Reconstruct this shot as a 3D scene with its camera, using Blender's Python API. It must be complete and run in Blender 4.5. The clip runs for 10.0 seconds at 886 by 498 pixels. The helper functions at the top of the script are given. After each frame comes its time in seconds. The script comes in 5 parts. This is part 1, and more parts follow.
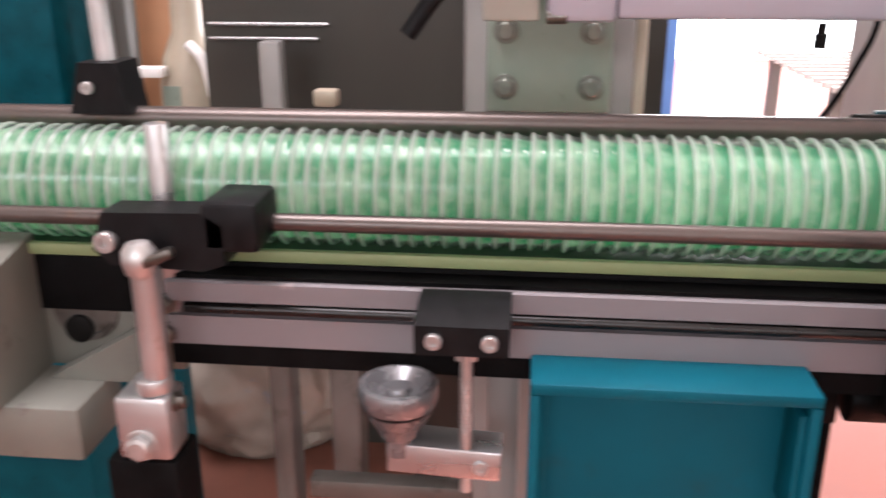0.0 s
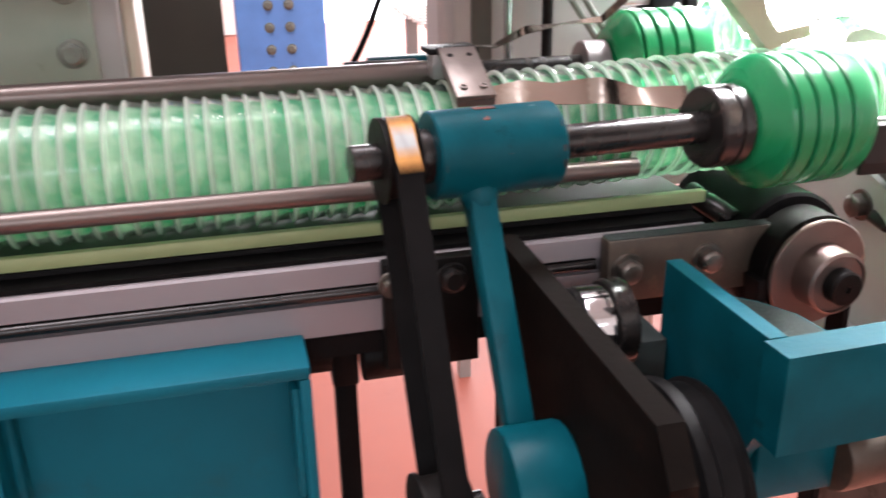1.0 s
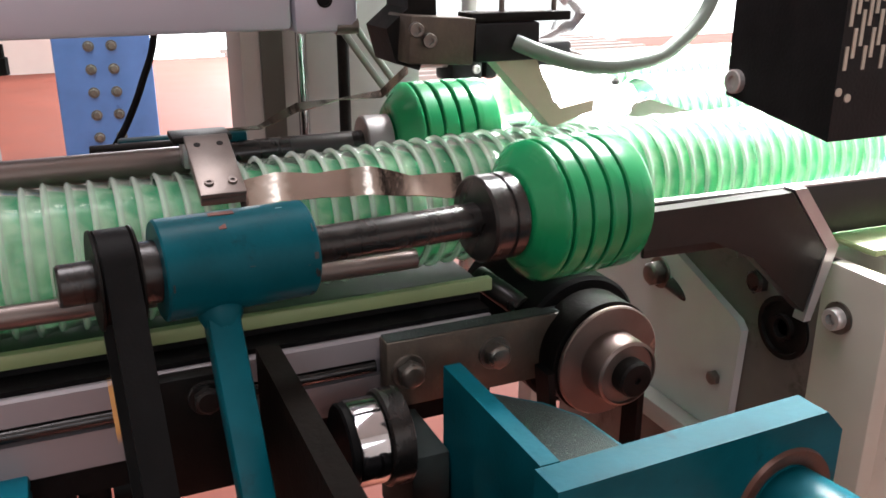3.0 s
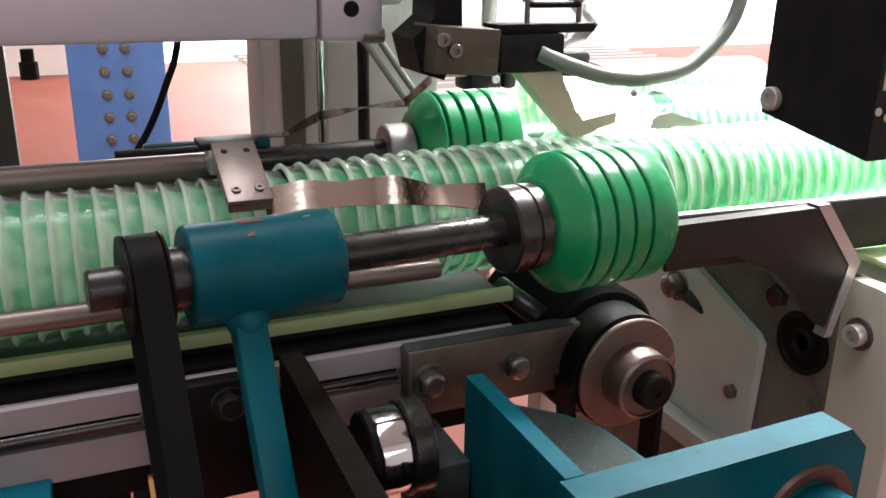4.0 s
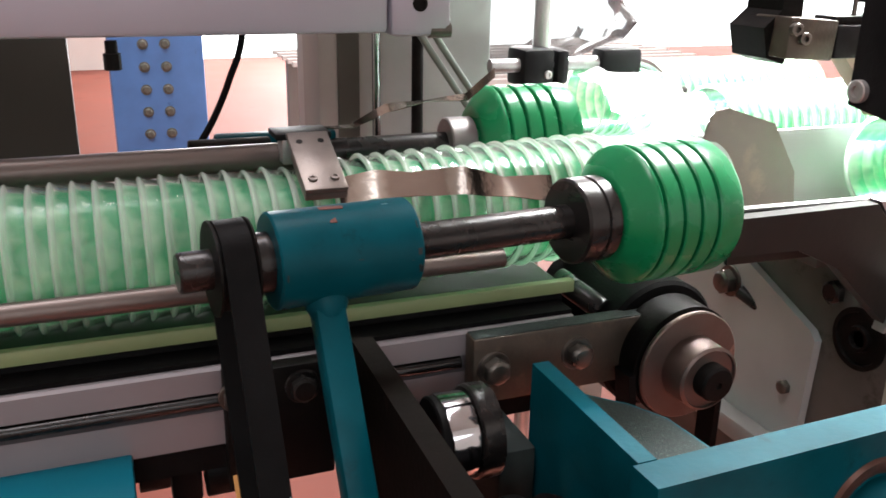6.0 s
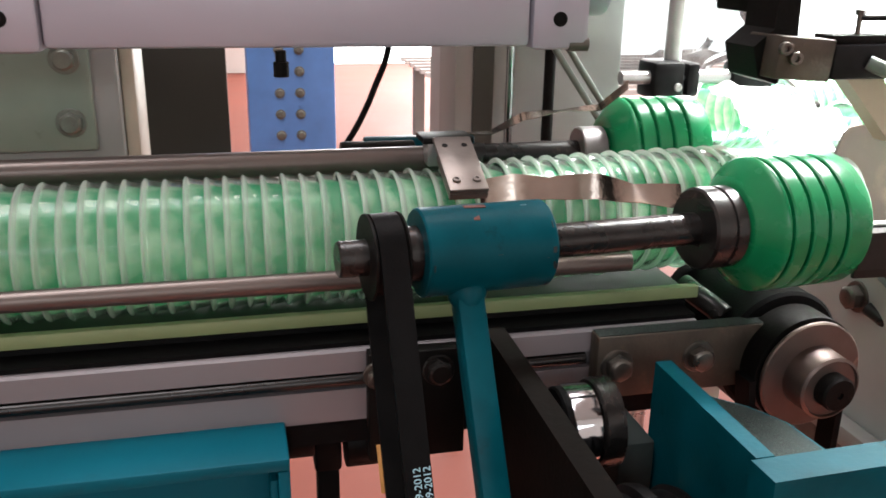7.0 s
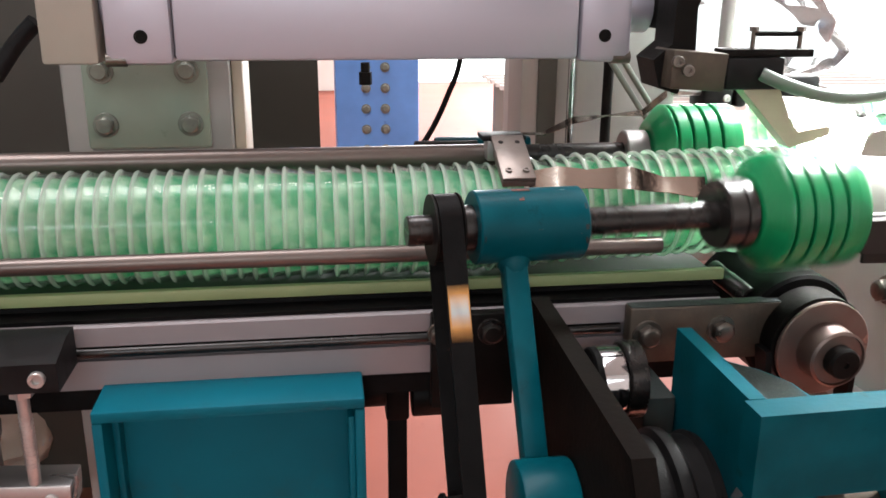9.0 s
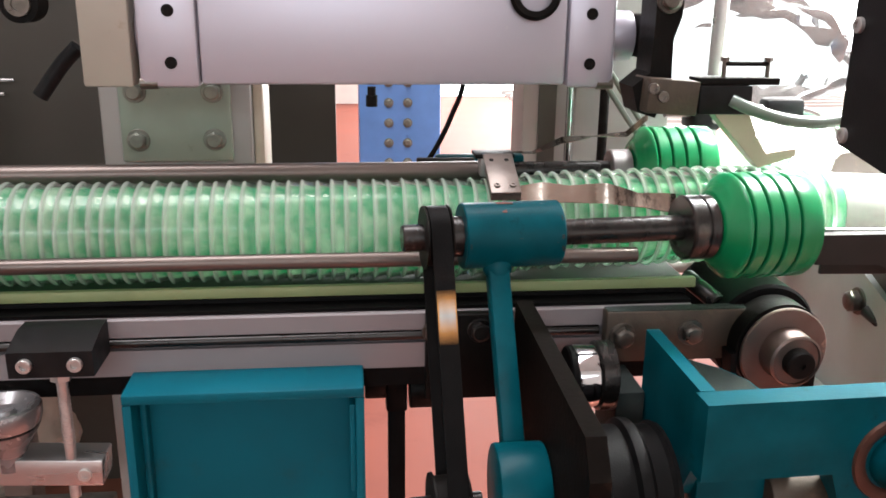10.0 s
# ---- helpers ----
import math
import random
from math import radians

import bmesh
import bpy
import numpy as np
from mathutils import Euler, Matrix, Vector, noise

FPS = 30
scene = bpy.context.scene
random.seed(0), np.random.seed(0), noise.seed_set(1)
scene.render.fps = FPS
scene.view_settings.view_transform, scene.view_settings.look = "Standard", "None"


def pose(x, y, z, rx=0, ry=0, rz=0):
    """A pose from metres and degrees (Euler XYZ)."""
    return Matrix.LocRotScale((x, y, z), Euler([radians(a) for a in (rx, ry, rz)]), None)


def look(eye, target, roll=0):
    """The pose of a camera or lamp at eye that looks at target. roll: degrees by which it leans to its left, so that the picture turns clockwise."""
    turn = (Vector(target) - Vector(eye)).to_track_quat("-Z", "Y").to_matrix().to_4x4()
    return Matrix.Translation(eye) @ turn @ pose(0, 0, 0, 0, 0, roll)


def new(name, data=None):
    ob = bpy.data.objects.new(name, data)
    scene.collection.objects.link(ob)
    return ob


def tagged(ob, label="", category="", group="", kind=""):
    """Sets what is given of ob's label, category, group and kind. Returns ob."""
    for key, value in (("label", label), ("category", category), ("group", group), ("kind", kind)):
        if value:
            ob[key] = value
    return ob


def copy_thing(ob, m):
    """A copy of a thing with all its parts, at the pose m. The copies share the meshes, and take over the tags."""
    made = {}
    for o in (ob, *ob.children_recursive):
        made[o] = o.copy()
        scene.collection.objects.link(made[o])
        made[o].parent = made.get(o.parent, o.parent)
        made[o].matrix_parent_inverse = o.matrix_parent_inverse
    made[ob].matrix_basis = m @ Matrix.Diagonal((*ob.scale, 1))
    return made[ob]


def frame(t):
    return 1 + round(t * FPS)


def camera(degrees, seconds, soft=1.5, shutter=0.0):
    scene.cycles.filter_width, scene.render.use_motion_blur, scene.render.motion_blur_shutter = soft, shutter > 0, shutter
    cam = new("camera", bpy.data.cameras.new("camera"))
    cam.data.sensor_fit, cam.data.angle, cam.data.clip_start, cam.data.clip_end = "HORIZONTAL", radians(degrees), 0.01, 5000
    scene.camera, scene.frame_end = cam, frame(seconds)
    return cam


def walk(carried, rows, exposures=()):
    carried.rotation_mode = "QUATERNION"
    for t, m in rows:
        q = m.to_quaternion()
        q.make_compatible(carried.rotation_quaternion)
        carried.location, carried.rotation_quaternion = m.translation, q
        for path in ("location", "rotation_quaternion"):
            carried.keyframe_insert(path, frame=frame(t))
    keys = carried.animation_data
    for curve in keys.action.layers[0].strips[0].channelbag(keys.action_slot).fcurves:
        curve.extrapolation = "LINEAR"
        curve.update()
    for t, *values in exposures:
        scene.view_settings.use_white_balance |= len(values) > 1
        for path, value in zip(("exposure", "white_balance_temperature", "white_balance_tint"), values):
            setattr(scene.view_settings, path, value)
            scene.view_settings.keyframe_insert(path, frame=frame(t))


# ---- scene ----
cam = camera(53.7, 10.0, soft=1.6, shutter=0.3)
PATH = [
    (0, (-0.3287, -0.4414, 1.1974), (-0.3487, -0.2535, 1.1319), -0.1),
    (0.2, (-0.3049, -0.4315, 1.1942), (-0.3094, -0.2427, 1.1284), 0.1),
    (0.3, (-0.2934, -0.4241, 1.1896), (-0.2899, -0.2354, 1.1234), 0.07),
    (0.5, (-0.2647, -0.4150, 1.1840), (-0.2476, -0.2275, 1.1163), -0.35),
    (0.7, (-0.2360, -0.4074, 1.1888), (-0.2063, -0.2235, 1.1160), -0.68),
    (1, (-0.2008, -0.4017, 1.1833), (-0.1565, -0.2208, 1.1105), -1.06),
    (1.2, (-0.1831, -0.3919, 1.1777), (-0.1306, -0.2130, 1.1053), -0.5),
    (1.5, (-0.1706, -0.3919, 1.1873), (-0.1093, -0.2162, 1.1139), -0.5),
    (2, (-0.1485, -0.3796, 1.1928), (-0.0782, -0.2062, 1.1223), -0.6),
    (2.5, (-0.1408, -0.3695, 1.1966), (-0.0658, -0.1969, 1.1289), -0.4),
    (4, (-0.1497, -0.3619, 1.2013), (-0.0747, -0.1881, 1.1367), 0.9),
    (4.5, (-0.1540, -0.3613, 1.2011), (-0.0800, -0.1871, 1.1366), 1),
    (5, (-0.1553, -0.3622, 1.2012), (-0.0818, -0.1878, 1.1365), 0.9),
    (6.5, (-0.1835, -0.3671, 1.1998), (-0.1237, -0.1878, 1.1346), 1.2),
    (7, (-0.1913, -0.3910, 1.2059), (-0.1467, -0.2068, 1.1419), 1),
    (7.5, (-0.1885, -0.4170, 1.2112), (-0.1517, -0.2303, 1.1496), 1.3),
    (8, (-0.2017, -0.4240, 1.2086), (-0.1711, -0.2358, 1.1482), 1.5),
    (8.5, (-0.1975, -0.4439, 1.2101), (-0.1702, -0.2552, 1.1496), 1.2),
    (9, (-0.1941, -0.4775, 1.2106), (-0.1677, -0.2887, 1.1503), 0.4),
    (9.5, (-0.1846, -0.5118, 1.2160), (-0.1589, -0.3225, 1.1566), 0.3),
    (10, (-0.1822, -0.5361, 1.2241), (-0.1612, -0.3457, 1.1666), 0.7),

]
walk(cam, [(t, look(eye, target, roll)) for t, eye, target, roll in PATH], exposures=[(0, 0.8, 6400, 20), (0.5, 0.76, 6400, 20), (1.0, 0.8, 6400, 21), (1.5, 0.74, 6400, 20), (2.0, 0.6, 6450, 18), (2.5, 0.28, 6450, 17), (4, 0.1, 6450, 16), (5, 0.06, 6450, 16), (6.5, 0.08, 6450, 14), (7.5, 0.2, 6450, 13), (9, 0.44, 6430, 13), (10, 0.5, 6430, 13)])

# ---- light ----
world = bpy.data.worlds.new("hall_sky")
scene.world = world
world.use_nodes = True
wn = world.node_tree.nodes
sky = wn.new("ShaderNodeTexSky")
sky.sky_type, sky.sun_disc = "NISHITA", False
sky.sun_elevation, sky.sun_rotation = radians(40), radians(60)
wn["Background"].inputs["Strength"].default_value = 0.12
world.node_tree.links.new(sky.outputs["Color"], wn["Background"].inputs["Color"])


def area_lamp(name, eye, target, size_x, size_y, power, color, spread=180):
    data = bpy.data.lights.new(name, "AREA")
    data.shape, data.size, data.size_y, data.energy, data.color = "RECTANGLE", size_x, size_y, power, color
    data.spread = radians(spread)
    ob = new(name, data)
    ob.matrix_world = look(eye, target)
    return ob


# daylight from the big openings of the hall: behind the machine, and behind the camera
area_lamp("window_light_back", (3.4, 8.9, 2.0), (0.1, 0, 1.0), 5.0, 3.0, 640, (1.0, 0.99, 0.96))
area_lamp("window_light_front", (-0.6, -4.9, 2.75), (-0.1, 0, 1.0), 3.4, 0.8, 58, (0.86, 0.95, 1.0))
area_lamp("window_light_side", (8.9, 4.0, 2.0), (0.2, 0.05, 1.0), 5.0, 3.0, 330, (1.0, 0.99, 0.96))
area_lamp("ceiling_light", (-0.5, 0.2, 4.7), (-0.3, 0.05, 1.0), 3.6, 1.2, 165, (1.0, 0.97, 0.97))
# unseen fill lamp added to brighten the outfeed, above the picture
area_lamp("outfeed_fill", (0.66, 0.26, 1.75), (0.48, 0.1, 1.06), 0.5, 0.2, 46, (0.96, 1.0, 0.95), 55)

# ---- materials ----
MATS = {}


def mat(name, color, rough=0.5, metal=0.0, vary=0.15, scale=60.0, bump=0.15, second=None, amount=0.35,
        trans=0.0, ior=1.45, alpha=1.0, coat=0.0, stretch=(1, 1, 1), spec=0.5, rvary=0.12, sss=0.0):
    """Principled surface with stains at two scales and a fine relief; second is a dirt, wear or painted reflection
    colour in patches.
    """
    if name in MATS:
        return MATS[name]
    m = bpy.data.materials.new(name)
    m.use_nodes = True
    nt = m.node_tree
    n, lk = nt.nodes, nt.links
    b = n["Principled BSDF"]
    co = n.new("ShaderNodeTexCoord")
    mp = n.new("ShaderNodeMapping")
    mp.inputs["Scale"].default_value = stretch
    lk.new(co.outputs["Object"], mp.inputs["Vector"])
    n1 = n.new("ShaderNodeTexNoise")
    n1.inputs["Scale"].default_value, n1.inputs["Detail"].default_value = scale, 6
    n2 = n.new("ShaderNodeTexNoise")
    n2.inputs["Scale"].default_value, n2.inputs["Detail"].default_value = scale * 9, 4
    for k in (n1, n2):
        lk.new(mp.outputs["Vector"], k.inputs["Vector"])
    c = Vector(color)
    r1 = n.new("ShaderNodeValToRGB")
    r1.color_ramp.elements[0].position, r1.color_ramp.elements[1].position = 0.3, 0.7
    r1.color_ramp.elements[0].color = (*[max(0, v * (1 - vary)) for v in c], 1)
    r1.color_ramp.elements[1].color = (*[min(1, v * (1 + vary)) for v in c], 1)
    lk.new(n1.outputs["Fac"], r1.inputs["Fac"])
    col = r1.outputs["Color"]
    if second:
        n3 = n.new("ShaderNodeTexNoise")
        n3.inputs["Scale"].default_value, n3.inputs["Detail"].default_value = scale * 1.7, 9
        n3.inputs["Roughness"].default_value = 0.7
        lk.new(co.outputs["Object"], n3.inputs["Vector"])
        rr = n.new("ShaderNodeValToRGB")
        lo = 0.72 - 0.45 * amount
        rr.color_ramp.elements[0].position, rr.color_ramp.elements[1].position = lo, min(1.0, lo + 0.12)
        lk.new(n3.outputs["Fac"], rr.inputs["Fac"])
        mx = n.new("ShaderNodeMixRGB")
        mx.inputs["Color2"].default_value = (*second, 1)
        lk.new(rr.outputs["Color"], mx.inputs["Fac"])
        lk.new(col, mx.inputs["Color1"])
        col = mx.outputs["Color"]
    lk.new(col, b.inputs["Base Color"])
    mr = n.new("ShaderNodeMapRange")
    mr.inputs["To Min"].default_value, mr.inputs["To Max"].default_value = max(0.02, rough - rvary), min(1.0, rough + rvary)
    lk.new(n1.outputs["Fac"], mr.inputs["Value"])
    lk.new(mr.outputs["Result"], b.inputs["Roughness"])
    if bump:
        bp = n.new("ShaderNodeBump")
        bp.inputs["Strength"].default_value, bp.inputs["Distance"].default_value = bump, 0.0006
        lk.new(n2.outputs["Fac"], bp.inputs["Height"])
        lk.new(bp.outputs["Normal"], b.inputs["Normal"])
    b.inputs["Metallic"].default_value = metal
    b.inputs["IOR"].default_value = ior
    b.inputs["Transmission Weight"].default_value = trans
    b.inputs["Alpha"].default_value = alpha
    b.inputs["Coat Weight"].default_value = coat
    b.inputs["Specular IOR Level"].default_value = spec
    if sss:
        b.inputs["Subsurface Weight"].default_value = sss
        b.inputs["Subsurface Radius"].default_value = (0.004, 0.008, 0.004)
    MATS[name] = m
    return m


TEAL = mat("teal_enamel", (0.0, 0.046, 0.061), 0.36, 0, 0.22, 34, 0.14, (0.003, 0.022, 0.027), 0.26, spec=0.09)
TEAL_BOX = mat("teal_box_enamel", (0.0, 0.078, 0.112), 0.5, 0, 0.14, 14, 0.1, (0.005, 0.07, 0.095), 0.3, spec=0.12)
RUST = mat("rust_brown", (0.09, 0.032, 0.024), 0.8, 0, 0.3, 120, 0.5)
STEEL = mat("brushed_steel", (0.43, 0.43, 0.43), 0.3, 0.8, 0.15, 30, 0.1, (0.25, 0.2, 0.17), 0.15, stretch=(0.1, 1, 1))
ZINC = mat("bright_zinc", (0.42, 0.41, 0.4), 0.34, 0.7, 0.12, 120, 0.12)
BOLT = mat("zinc_bolt", (0.11, 0.1, 0.088), 0.32, 0.85, 0.2, 150, 0.2, (0.2, 0.16, 0.12), 0.2)
CHROME = mat("polished_chrome", (0.36, 0.36, 0.37), 0.08, 1, 0.08, 60, 0.03)
RAIL = mat("anodised_rail", (0.175, 0.16, 0.168), 0.52, 0.2, 0.08, 18, 0.05, (0.4, 0.34, 0.33), 0.12, stretch=(0.08, 1, 1))
BEAM = mat("anodised_beam", (0.36, 0.355, 0.41), 0.42, 0.45, 0.06, 14, 0.05, (0.42, 0.4, 0.4), 0.12, stretch=(0.15, 1, 1))
ROD = mat("guide_rod_steel", (0.105, 0.086, 0.078), 0.36, 0.65, 0.2, 22, 0.1, (0.13, 0.08, 0.055), 0.3, stretch=(0.15, 1, 1))
DARK = mat("blackened_steel", (0.0052, 0.0046, 0.0042), 0.5, 0.0, 0.35, 60, 0.3, (0.02, 0.014, 0.011), 0.2, spec=0.08)
SHAFT = mat("dark_shaft_steel", (0.009, 0.008, 0.0075), 0.28, 0.2, 0.3, 60, 0.15, (0.06, 0.045, 0.038), 0.25, stretch=(0.2, 1, 1))
RUBBER = mat("black_rubber", (0.0042, 0.0041, 0.0042), 0.5, 0, 0.3, 80, 0.25, spec=0.05)
PLASTIC = mat("black_plastic", (0.007, 0.007, 0.0075), 0.42, 0, 0.25, 120, 0.15, spec=0.12)
GREENROLL = mat("green_urethane", (0.003, 0.145, 0.05), 0.27, 0, 0.1, 30, 0.08, sss=0.06, stretch=(0.4, 1, 1), spec=0.4)
BELT_GREEN = mat("pale_green_belt", (0.17, 0.215, 0.1), 0.55, 0, 0.1, 30, 0.1)
BELT_DARK = mat("dark_green_belt", (0.02, 0.034, 0.02), 0.6, 0, 0.2, 30, 0.15, spec=0.15)
OILSTEEL = mat("worn_machined_steel", (0.046, 0.036, 0.027), 0.5, 0.4, 0.3, 45, 0.35, (0.07, 0.05, 0.035), 0.4)
COPPER = mat("pinkish_turned_metal", (0.12, 0.088, 0.077), 0.42, 0.75, 0.12, 50, 0.1, (0.3, 0.2, 0.16), 0.2)
GREYGREEN = mat("grey_green_paint", (0.2, 0.245, 0.2), 0.4, 0, 0.12, 20, 0.1, (0.12, 0.14, 0.11), 0.2)
CREAM = mat("cream_grey_paint", (0.28, 0.262, 0.225), 0.45, 0, 0.1, 12, 0.08, (0.2, 0.165, 0.125), 0.2)
GREYPOST = mat("grey_post_paint", (0.23, 0.222, 0.21), 0.45, 0.1, 0.1, 9, 0.06, (0.2, 0.19, 0.17), 0.2)
LIGHTGREY = mat("light_grey_plate", (0.35, 0.375, 0.365), 0.42, 0.2, 0.1, 16, 0.08, (0.3, 0.28, 0.25), 0.16)
DARKPANEL = mat("dark_olive_panel", (0.028, 0.025, 0.019), 0.5, 0, 0.2, 6, 0.1)
FLOOR = mat("reddish_floor", (0.25, 0.08, 0.058), 0.6, 0, 0.1, 2.2, 0.1, (0.21, 0.065, 0.048), 0.3, spec=0.12)
BLUE = mat("blue_column_paint", (0.1, 0.24, 0.55), 0.4, 0, 0.12, 8, 0.08, (0.05, 0.1, 0.25), 0.25)
WALLPAINT = mat("white_wall_paint", (0.75, 0.73, 0.7), 0.7, 0, 0.05, 3, 0.1)
PAPER = mat("off_white_plastic", (0.34, 0.29, 0.22), 0.45, 0, 0.06, 50, 0.08, (0.5, 0.42, 0.3), 0.15)
HOSE = mat("grey_green_hose", (0.1, 0.13, 0.11), 0.35, 0, 0.1, 60, 0.05)
# the darker patches paint the strip's variegated reflections into its colour
LEAF = mat("spring_steel_strip", (0.27, 0.23, 0.2), 0.16, 1, 0.3, 22, 0.25, (0.15, 0.12, 0.1), 0.3)
CASTGREY = mat("cast_grey_paint", (0.13, 0.13, 0.11), 0.5, 0, 0.15, 16, 0.15, (0.07, 0.06, 0.048), 0.3)
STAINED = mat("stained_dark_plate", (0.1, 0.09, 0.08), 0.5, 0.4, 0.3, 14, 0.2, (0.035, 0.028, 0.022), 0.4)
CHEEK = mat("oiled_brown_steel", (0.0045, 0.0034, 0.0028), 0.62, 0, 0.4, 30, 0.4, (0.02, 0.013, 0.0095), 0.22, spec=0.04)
CLAMPSTEEL = mat("worn_clamp_steel", (0.13, 0.11, 0.098), 0.36, 0.6, 0.2, 60, 0.2, (0.13, 0.1, 0.08), 0.25)
DULLBOLT = mat("dull_plate_bolt", (0.15, 0.16, 0.135), 0.38, 0.6, 0.2, 150, 0.2, (0.1, 0.1, 0.08), 0.25)
GREYCOLLAR = mat("dull_grey_collar", (0.16, 0.15, 0.15), 0.4, 0.6, 0.2, 60, 0.2)
GRIT = mat("green_grit_dust", (0.006, 0.014, 0.012), 0.8, 0, 0.5, 520, 1.0, (0.13, 0.17, 0.15), 0.3)
TROUGHSTEEL = mat("dark_oily_sheet", (0.009, 0.008, 0.007), 0.36, 0.0, 0.35, 22, 0.2, (0.02, 0.016, 0.013), 0.2, spec=0.25)
ORANGE = mat("orange_box", (0.5, 0.25, 0.13), 0.6, 0, 0.1, 20, 0.1)


def plastic_film(name, color, rough, alpha_trans, ior=1.3, deep=None, grain=40.0):
    """Thin clear or tinted plastic: a see-through film with a glossy skin."""
    m = bpy.data.materials.new(name)
    m.use_nodes = True
    n, lk = m.node_tree.nodes, m.node_tree.links
    n.remove(n["Principled BSDF"])
    out = n["Material Output"]
    tr = n.new("ShaderNodeBsdfTransparent")
    tr.inputs["Color"].default_value = (*[0.5 + 0.5 * v for v in color], 1)
    d1 = n.new("ShaderNodeBsdfDiffuse")
    d2 = n.new("ShaderNodeBsdfTranslucent")
    for k in (d1, d2):
        k.inputs["Color"].default_value = (*color, 1)
    if deep:
        sp_ = n.new("ShaderNodeTexNoise")
        sp_.inputs["Scale"].default_value, sp_.inputs["Detail"].default_value = grain, 5
        geo = n.new("ShaderNodeNewGeometry")
        lk.new(geo.outputs["Position"], sp_.inputs["Vector"])
        ramp = n.new("ShaderNodeValToRGB")
        ramp.color_ramp.elements[0].position, ramp.color_ramp.elements[1].position = 0.35, 0.65
        ramp.color_ramp.elements[0].color, ramp.color_ramp.elements[1].color = (*deep, 1), (*color, 1)
        lk.new(sp_.outputs["Fac"], ramp.inputs["Fac"])
        for k in (d1, d2):
            lk.new(ramp.outputs["Color"], k.inputs["Color"])
        bpn = n.new("ShaderNodeBump")
        bpn.inputs["Strength"].default_value, bpn.inputs["Distance"].default_value = 0.25, 0.001
        lk.new(sp_.outputs["Fac"], bpn.inputs["Height"])
    df = n.new("ShaderNodeMixShader")
    df.inputs["Fac"].default_value = 0.5
    lk.new(d1.outputs[0], df.inputs[1])
    lk.new(d2.outputs[0], df.inputs[2])
    nz = n.new("ShaderNodeTexNoise")
    nz.inputs["Scale"].default_value, nz.inputs["Detail"].default_value = 90, 4
    co = n.new("ShaderNodeTexCoord")
    lk.new(co.outputs["Object"], nz.inputs["Vector"])
    mr = n.new("ShaderNodeMapRange")
    mr.inputs["To Min"].default_value, mr.inputs["To Max"].default_value = alpha_trans - 0.08, alpha_trans + 0.08
    lk.new(nz.outputs["Fac"], mr.inputs["Value"])
    mx = n.new("ShaderNodeMixShader")
    lk.new(mr.outputs["Result"], mx.inputs["Fac"])
    lk.new(df.outputs[0], mx.inputs[1])
    lk.new(tr.outputs[0], mx.inputs[2])
    gl = n.new("ShaderNodeBsdfGlossy")
    gl.inputs["Roughness"].default_value = rough
    if deep:
        lk.new(bpn.outputs["Normal"], gl.inputs["Normal"])
    fr = n.new("ShaderNodeFresnel")
    fr.inputs["IOR"].default_value = ior
    mx2 = n.new("ShaderNodeMixShader")
    lk.new(fr.outputs[0], mx2.inputs["Fac"])
    lk.new(mx.outputs[0], mx2.inputs[1])
    lk.new(gl.outputs[0], mx2.inputs[2])
    lk.new(mx2.outputs[0], out.inputs["Surface"])
    return m


